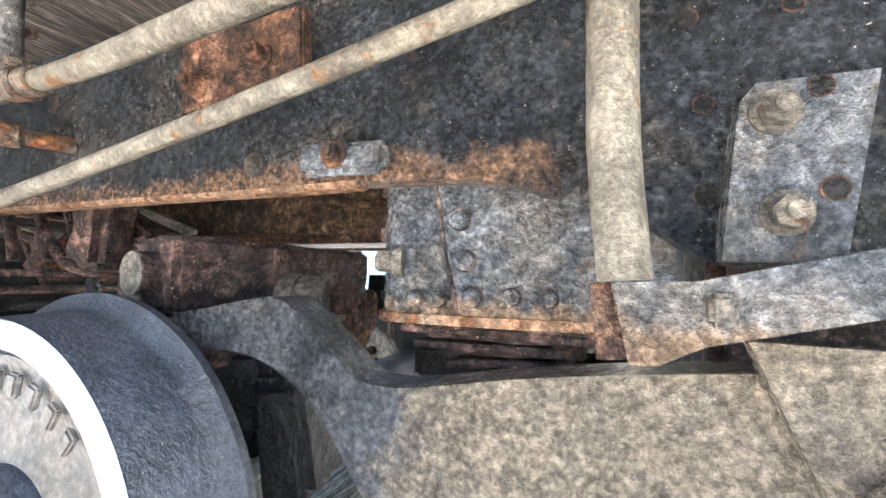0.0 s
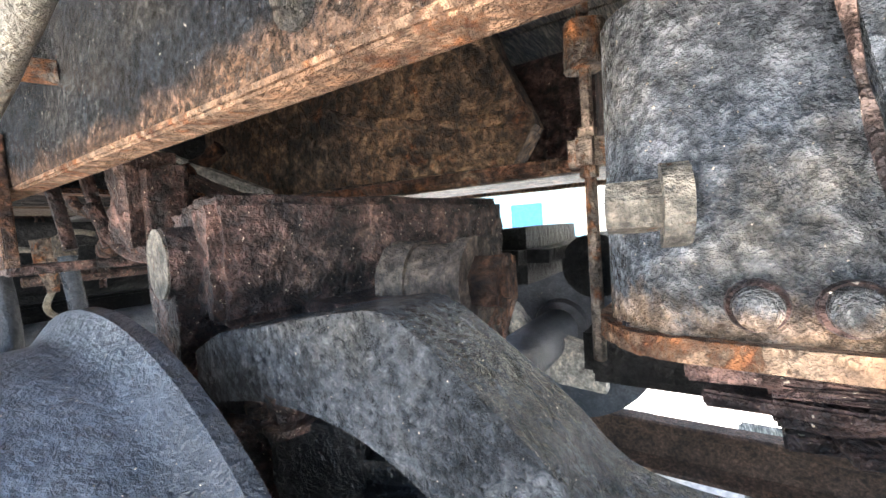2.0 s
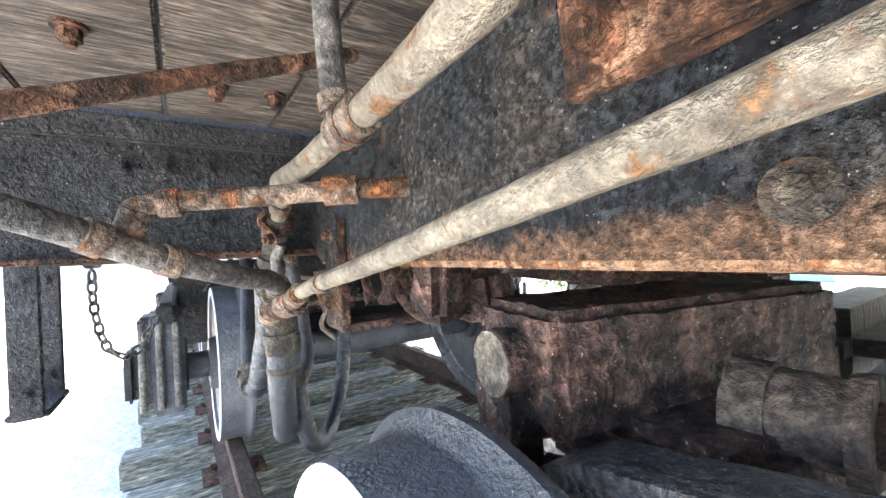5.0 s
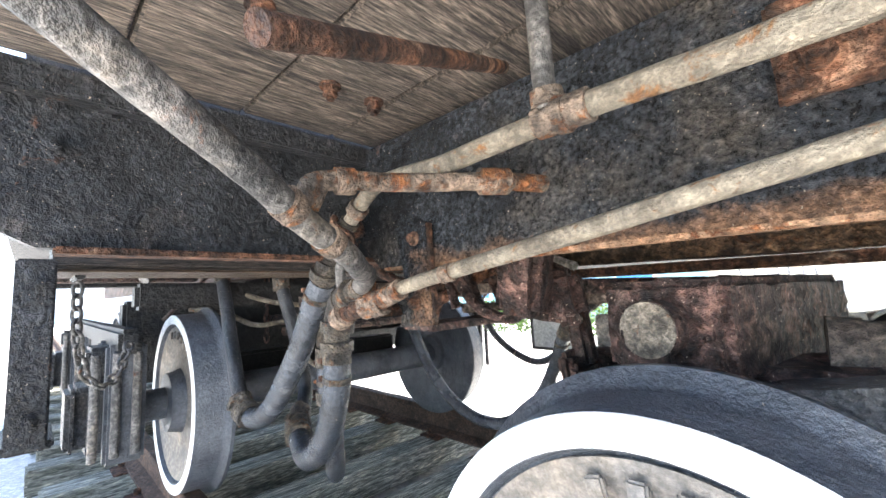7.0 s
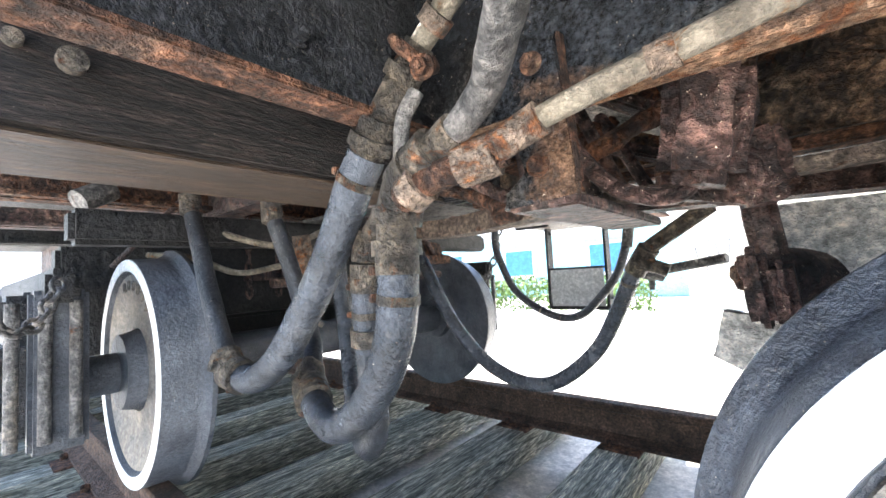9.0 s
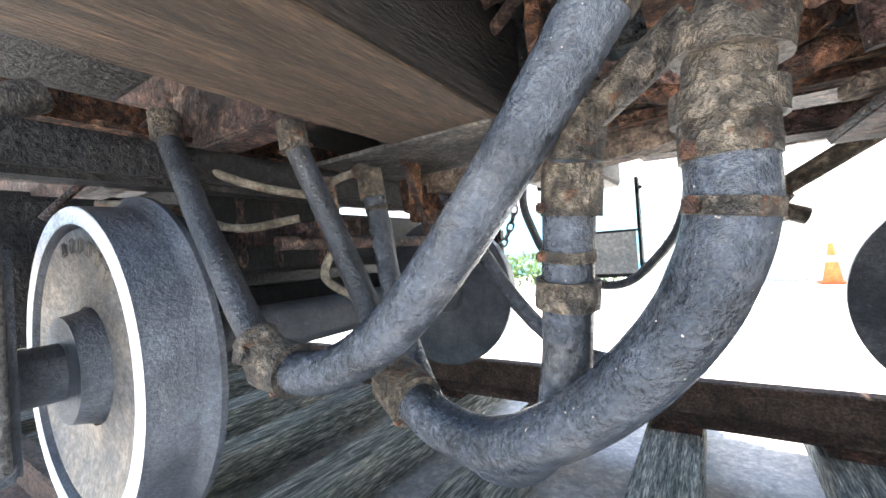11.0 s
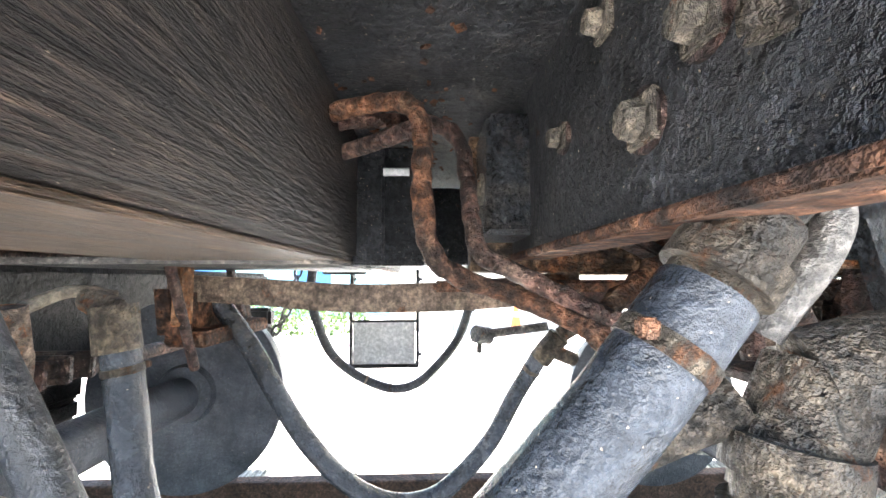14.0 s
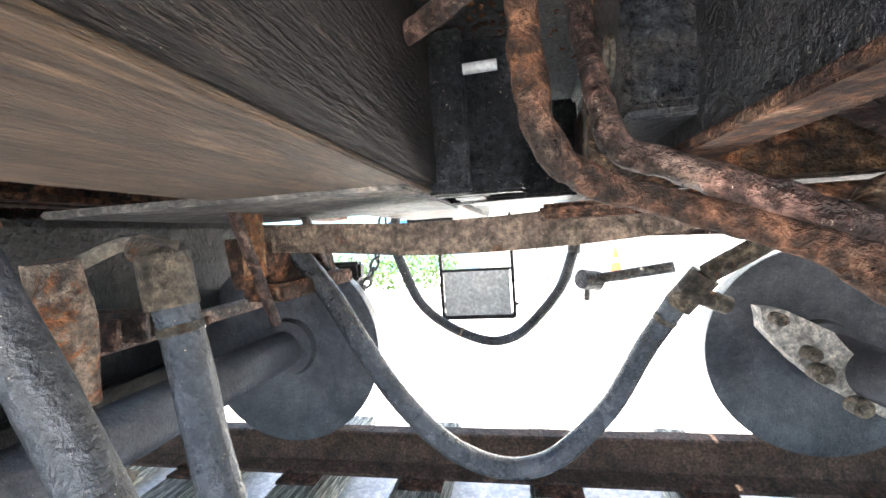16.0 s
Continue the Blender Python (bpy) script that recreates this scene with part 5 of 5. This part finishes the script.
hose("signal_hose", [(0.73, 1.36, 0.87), (0.72, 1.365, 0.76), (0.745, 1.37, 0.66), (0.80, 1.385, 0.53), (0.90, 1.40, 0.44), (1.03, 1.41, 0.385), (1.13, 1.405, 0.40), (1.21, 1.40, 0.464), (1.301, 1.399, 0.575), (1.35, 1.40, 0.70)], 0.018, "hose_black", "thin black signal hose with a joint in the middle", (0.48, 0.56))
fitting("angle_cock", [((1.35, 1.40, 0.69), (1.36, 1.42, 0.78), 0.022), ((1.385, 1.50, 0.585), (1.45, 1.54, 0.57), 0.037), ((1.43, 1.52, 0.58), (1.69, 1.46, 0.62), 0.019), ((1.41, 1.53, 0.565), (1.405, 1.53, 0.50), 0.012)], "grimy angle cock on the far side", "pipe_dark")
fitting("hose_tee", [((1.503, 0.913, 0.59), (1.555, 0.89, 0.66), 0.031), ((1.53, 0.89, 0.62), (1.60, 0.90, 0.59), 0.02), ((1.555, 0.89, 0.66), (1.72, 0.86, 0.76), 0.022)], "corroded tee where the long hose meets its pipe")

# ---- drawbar and link rods ----
bm = B()
path = smooth_path([(0.55, 0.80, 0.802), (0.78, 0.76, 0.79), (1.0, 0.71, 0.777), (1.25, 0.66, 0.783), (1.5, 0.62, 0.805)], 10)
rings = []
for p in path:
    rings.append([bm.verts.new(p + Vector(o)) for o in ((0, -0.045, -0.031), (0, 0.045, -0.031), (0, 0.045, 0.031), (0, -0.045, 0.031))])
for a, b in zip(rings, rings[1:]):
    for k in range(4):
        bm.faces.new((a[k], a[(k + 1) % 4], b[(k + 1) % 4], b[k]))
bm.faces.new(rings[0][::-1])
bm.faces.new(rings[-1])
bevel_all(bm, 0.006)
solo("drawbar", bm, "bar", "heavy dusty brown drawbar between tender and locomotive", "drawbar")
lk = [([(1.035, 0.36, 1.078), (1.10, 0.345, 1.086), (1.15, 0.325, 1.08), (1.176, 0.31, 1.04), (1.178, 0.302, 0.95), (1.182, 0.292, 0.885), (1.198, 0.30, 0.845), (1.24, 0.325, 0.818), (1.313, 0.34, 0.794), (1.38, 0.315, 0.765), (1.44, 0.288, 0.737), (1.475, 0.28, 0.722)], "long bent rusty link rod hooked over the end timber"),
      ([(1.035, 0.41, 1.085), (1.132, 0.43, 1.093), (1.203, 0.445, 1.093), (1.242, 0.455, 1.065), (1.256, 0.445, 0.99), (1.258, 0.39, 0.90), (1.27, 0.372, 0.858), (1.32, 0.345, 0.827), (1.38, 0.318, 0.794), (1.446, 0.29, 0.758), (1.472, 0.285, 0.746)], "second bent link rod with chipped black paint")]
for (pts, lab), mt in zip(lk, ("rust", "rust_dark")):
    bm = B()
    tube(bm, smooth_path(pts, 14), 0.0145, 18, 0.3)
    solo("link_rod", bm, mt, lab, "rod", "link rods")
bm = B()
tube(bm, smooth_path([(1.70, 0.42, 0.93), (1.589, 0.37, 0.867), (1.521, 0.352, 0.826), (1.463, 0.332, 0.788), (1.425, 0.308, 0.755), (1.428, 0.286, 0.727), (1.455, 0.274, 0.725), (1.489, 0.273, 0.745), (1.544, 0.28, 0.773), (1.64, 0.30, 0.82), (1.74, 0.33, 0.87)], 12), 0.0165, 18, 0.4)
solo("shackle", bm, "rust", "heavily scaled rusty shackle holding the link rods", "shackle")
for k, (a, b) in enumerate((((1.50, 0.42, 0.90), (1.75, 0.52, 0.80)), ((1.56, 0.36, 0.93), (1.80, 0.46, 0.82)), ((1.62, 0.30, 0.92), (1.82, 0.38, 0.80)))):
    bm = B()
    d = Vector(b) - Vector(a)
    box(bm, (Vector(a) + Vector(b)) / 2, (d.length, 0.045, 0.022), (0, math.degrees(math.atan2(-d.z, Vector((d.x, d.y)).length)), math.degrees(math.atan2(d.y, d.x))), 0.004)
    roughen(bm, 0.002, 40, 3)
    tagged(part("brace_bar", bm, "pale_cast" if k == 1 else "rust_dark"), "scuffed flat brace bar under the cab", "bar", "brace bars")
bm = B()
tube(bm, smooth_path([(1.035, 0.455, 1.045), (1.10, 0.40, 1.046), (1.176, 0.325, 1.046)], 6), 0.014, 14, 0.12)
solo("link_pin", bm, "rust_dark", "rusty horizontal pin through the link rods", "pin")
# radius bar by the far wheel, equaliser arm between the wheels
rb = thing("radius_bar", "pale cast radius bar by the far wheel", "radius bar", (1.9, 1.25, 0.4))
bm = B()
prism(bm, [(1.835, 0.516), (1.90, 0.505), (2.016, 0.438), (2.068, 0.37), (2.313, 0.30), (2.313, 0.17), (2.162, 0.18), (2.0, 0.28), (1.92, 0.354), (1.843, 0.45)], 1.235, 1.285)
bevel_all(bm, 0.01)
roughen(bm, 0.002, 40, 1)
part("bar", bm, "pale_cast", rb)
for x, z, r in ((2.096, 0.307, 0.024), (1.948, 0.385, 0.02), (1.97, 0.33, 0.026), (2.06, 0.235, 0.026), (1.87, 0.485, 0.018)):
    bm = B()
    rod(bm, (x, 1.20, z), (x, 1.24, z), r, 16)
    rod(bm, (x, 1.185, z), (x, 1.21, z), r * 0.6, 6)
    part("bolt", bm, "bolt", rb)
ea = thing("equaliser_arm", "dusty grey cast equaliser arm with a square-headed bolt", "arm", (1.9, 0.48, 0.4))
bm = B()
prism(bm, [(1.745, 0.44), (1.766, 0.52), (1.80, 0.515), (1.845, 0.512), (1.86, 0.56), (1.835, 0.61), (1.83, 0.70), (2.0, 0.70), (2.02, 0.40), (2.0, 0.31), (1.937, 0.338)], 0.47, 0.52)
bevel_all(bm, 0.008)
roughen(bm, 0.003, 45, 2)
part("plate", bm, "pale_cast", ea)
bm = B()
rod(bm, (1.852, 0.475, 0.455), (1.841, 0.435, 0.456), 0.017, 6)
rod(bm, (1.853, 0.474, 0.455), (1.85, 0.464, 0.455), 0.024, 18)
part("bolt", bm, "rust", ea)
bm = B()
rod(bm, (1.90, 0.50, 0.575), (1.835, 0.43, 0.585), 0.045, 24, n=5)
roughen(bm, 0.003, 45)
ps = part("pin_boss", bm, "rust_dark", ea)
bm = B()
rod(bm, (1.838, 0.432, 0.585), (1.81, 0.404, 0.589), 0.032, 8, n=3)
rod(bm, (1.812, 0.405, 0.589), (1.795, 0.388, 0.59), 0.014, 12)
roughen(bm, 0.003, 60, 1)
part("castle_nut", bm, "rust", ps)

# ---- surroundings ----
bd = thing("workshop_building", "cream workshop wall with a flat roof edge", "building", (8, 9.2, -0.36))
bm = B()
box(bm, (8.3, 10.2, 2.4), (16, 2.0, 5.6), bevel=0.02)
part("wall", bm, "cream", bd)
bm = B()
box(bm, (8.3, 9.1, 4.2), (16.2, 0.5, 0.25), bevel=0.02)
part("eave", bm, "panel", bd)
for x in (2.2, 5.4):
    bm = B()
    rod(bm, (x, 9.12, -0.36), (x, 9.12, 4.1), 0.05, 12)
    part("downpipe", bm, "panel", bd)
random.seed(9)
for k in range(9):
    bm = B()
    x = 0.5 + k * 0.18
    box(bm, (x, 9.19, 0.75 + random.uniform(-0.15, 0.15)), (0.025, 0.02, random.uniform(0.3, 0.55)), (0, random.uniform(-14, 14), 0), 0.004)
    box(bm, (x + 0.02, 9.19, 1.02), (0.09, 0.02, 0.03), (0, random.uniform(-30, 30), 0), 0.004)
    tagged(part("wall_tool", bm, "chalk"), "dark hand tool hung on the cream wall", "tool", "tools on the wall")
bm = B()
for x in (1.55, 1.75):
    box(bm, (x, 9.17, 0.4), (0.025, 0.03, 1.5), bevel=0.004)
for k in range(6):
    box(bm, (1.65, 9.17, -0.2 + 0.24 * k), (0.2, 0.03, 0.025), bevel=0.004)
solo("ladder", bm, "chalk", "grey ladder against the cream wall", "ladder")
bd2 = thing("teal_building", "long teal and white building across the yard", "building", (-9, 13, -0.36))
bm = B()
box(bm, (-9.5, 14, 0.75), (19, 2, 2.2), bevel=0.02)
part("wall", bm, "teal", bd2)
bm = B()
box(bm, (-9.5, 13.9, 2.6), (19.2, 2.2, 1.6), bevel=0.02)
part("upper_wall", bm, "panel", bd2)
for k in range(5):
    bm = B()
    box(bm, (-2.5 - 3.2 * k, 12.97, 0.9), (1.3, 0.08, 1.1), bevel=0.01)
    w = part("window", bm, "panel", bd2)
    bm = B()
    box(bm, (-2.5 - 3.2 * k, 12.92, 0.9), (1.1, 0.04, 0.9), bevel=0.01)
    part("pane", bm, "blue", w)
bm = B()
box(bm, (-34, -4, 1.5), (3, 40, 4.0), bevel=0.05)
solo("distant_building", bm, "palewall", "pale distant building beyond the yard", "building")
bm = B()
for k in range(30):
    box(bm, (-20, -12 + 0.5 * k, 0.35), (0.06, 0.06, 1.4), bevel=0)
box(bm, (-20, -4.8, 0.9), (0.04, 15, 0.06), bevel=0)
box(bm, (-20, -4.8, 0.1), (0.04, 15, 0.06), bevel=0)
solo("picket_fence", bm, "panel", "white picket fence across the yard", "fence")
bm = B()
box(bm, (-2.5, 7.1, -0.28), (5.6, 0.14, 0.18), bevel=0.02)
solo("kerb", bm, "concrete", "low concrete kerb before the hedge", "kerb", kind="structure")


def hedge(x0, x1, y, h, seed):
    rng = random.Random(seed)
    bm = B()
    for k in range(int((x1 - x0) * 900)):
        x = rng.uniform(x0, x1)
        top = h * (0.72 + 0.28 * noise.noise(Vector((x * 2.3, seed, 0))) + 0.15 * noise.noise(Vector((x * 7, seed, 3))))
        z = -0.3 + top * rng.random() ** 0.7
        yy = y + rng.gauss(0, 0.22)
        d = Vector((rng.gauss(0, 1), rng.gauss(0, 1), rng.gauss(0.5, 0.7))).normalized()
        s = d.orthogonal().normalized()
        p = Vector((x, yy, z))
        l, w = rng.uniform(0.06, 0.12), rng.uniform(0.015, 0.03)
        q = [bm.verts.new(c) for c in (p - d * l * 0.5, p + s * w, p + d * l * 0.5, p - s * w)]
        bm.faces.new(q)
    hd = thing("hedge", "sunlit green oleander hedge along the yard", "hedge", ((x0 + x1) / 2, y, -0.36))
    part("leaves", bm, "leaf", hd, smooth=False)
    bm = B()
    for k in range(int((x1 - x0) * 5)):
        x = x0 + 0.1 + k * 0.2
        rod(bm, (x, y, -0.36), (x + rng.uniform(-0.1, 0.1), y + rng.uniform(-0.1, 0.1), h * 0.45), 0.012, 6)
    part("stems", bm, "tie", hd)


hedge(-5.0, 0.0, 7.6, 1.05, 1)
cn = thing("traffic_cone", "orange traffic cone on the concrete by the wall", "cone", (3.1, 8.7, -0.36))
bm = B()
rod(bm, (3.1, 8.7, -0.34), (3.1, 8.7, 0.3), 0.13, 20, 0.03)
part("body", bm, "orange", cn)
bm = B()
box(bm, (3.1, 8.7, -0.345), (0.36, 0.36, 0.03), bevel=0.01)
part("base", bm, "orange", cn)
bm = B()
rod(bm, (3.1, 8.7, 0.0), (3.1, 8.7, 0.1), 0.085, 20, 0.07)
part("band", bm, "white", cn)
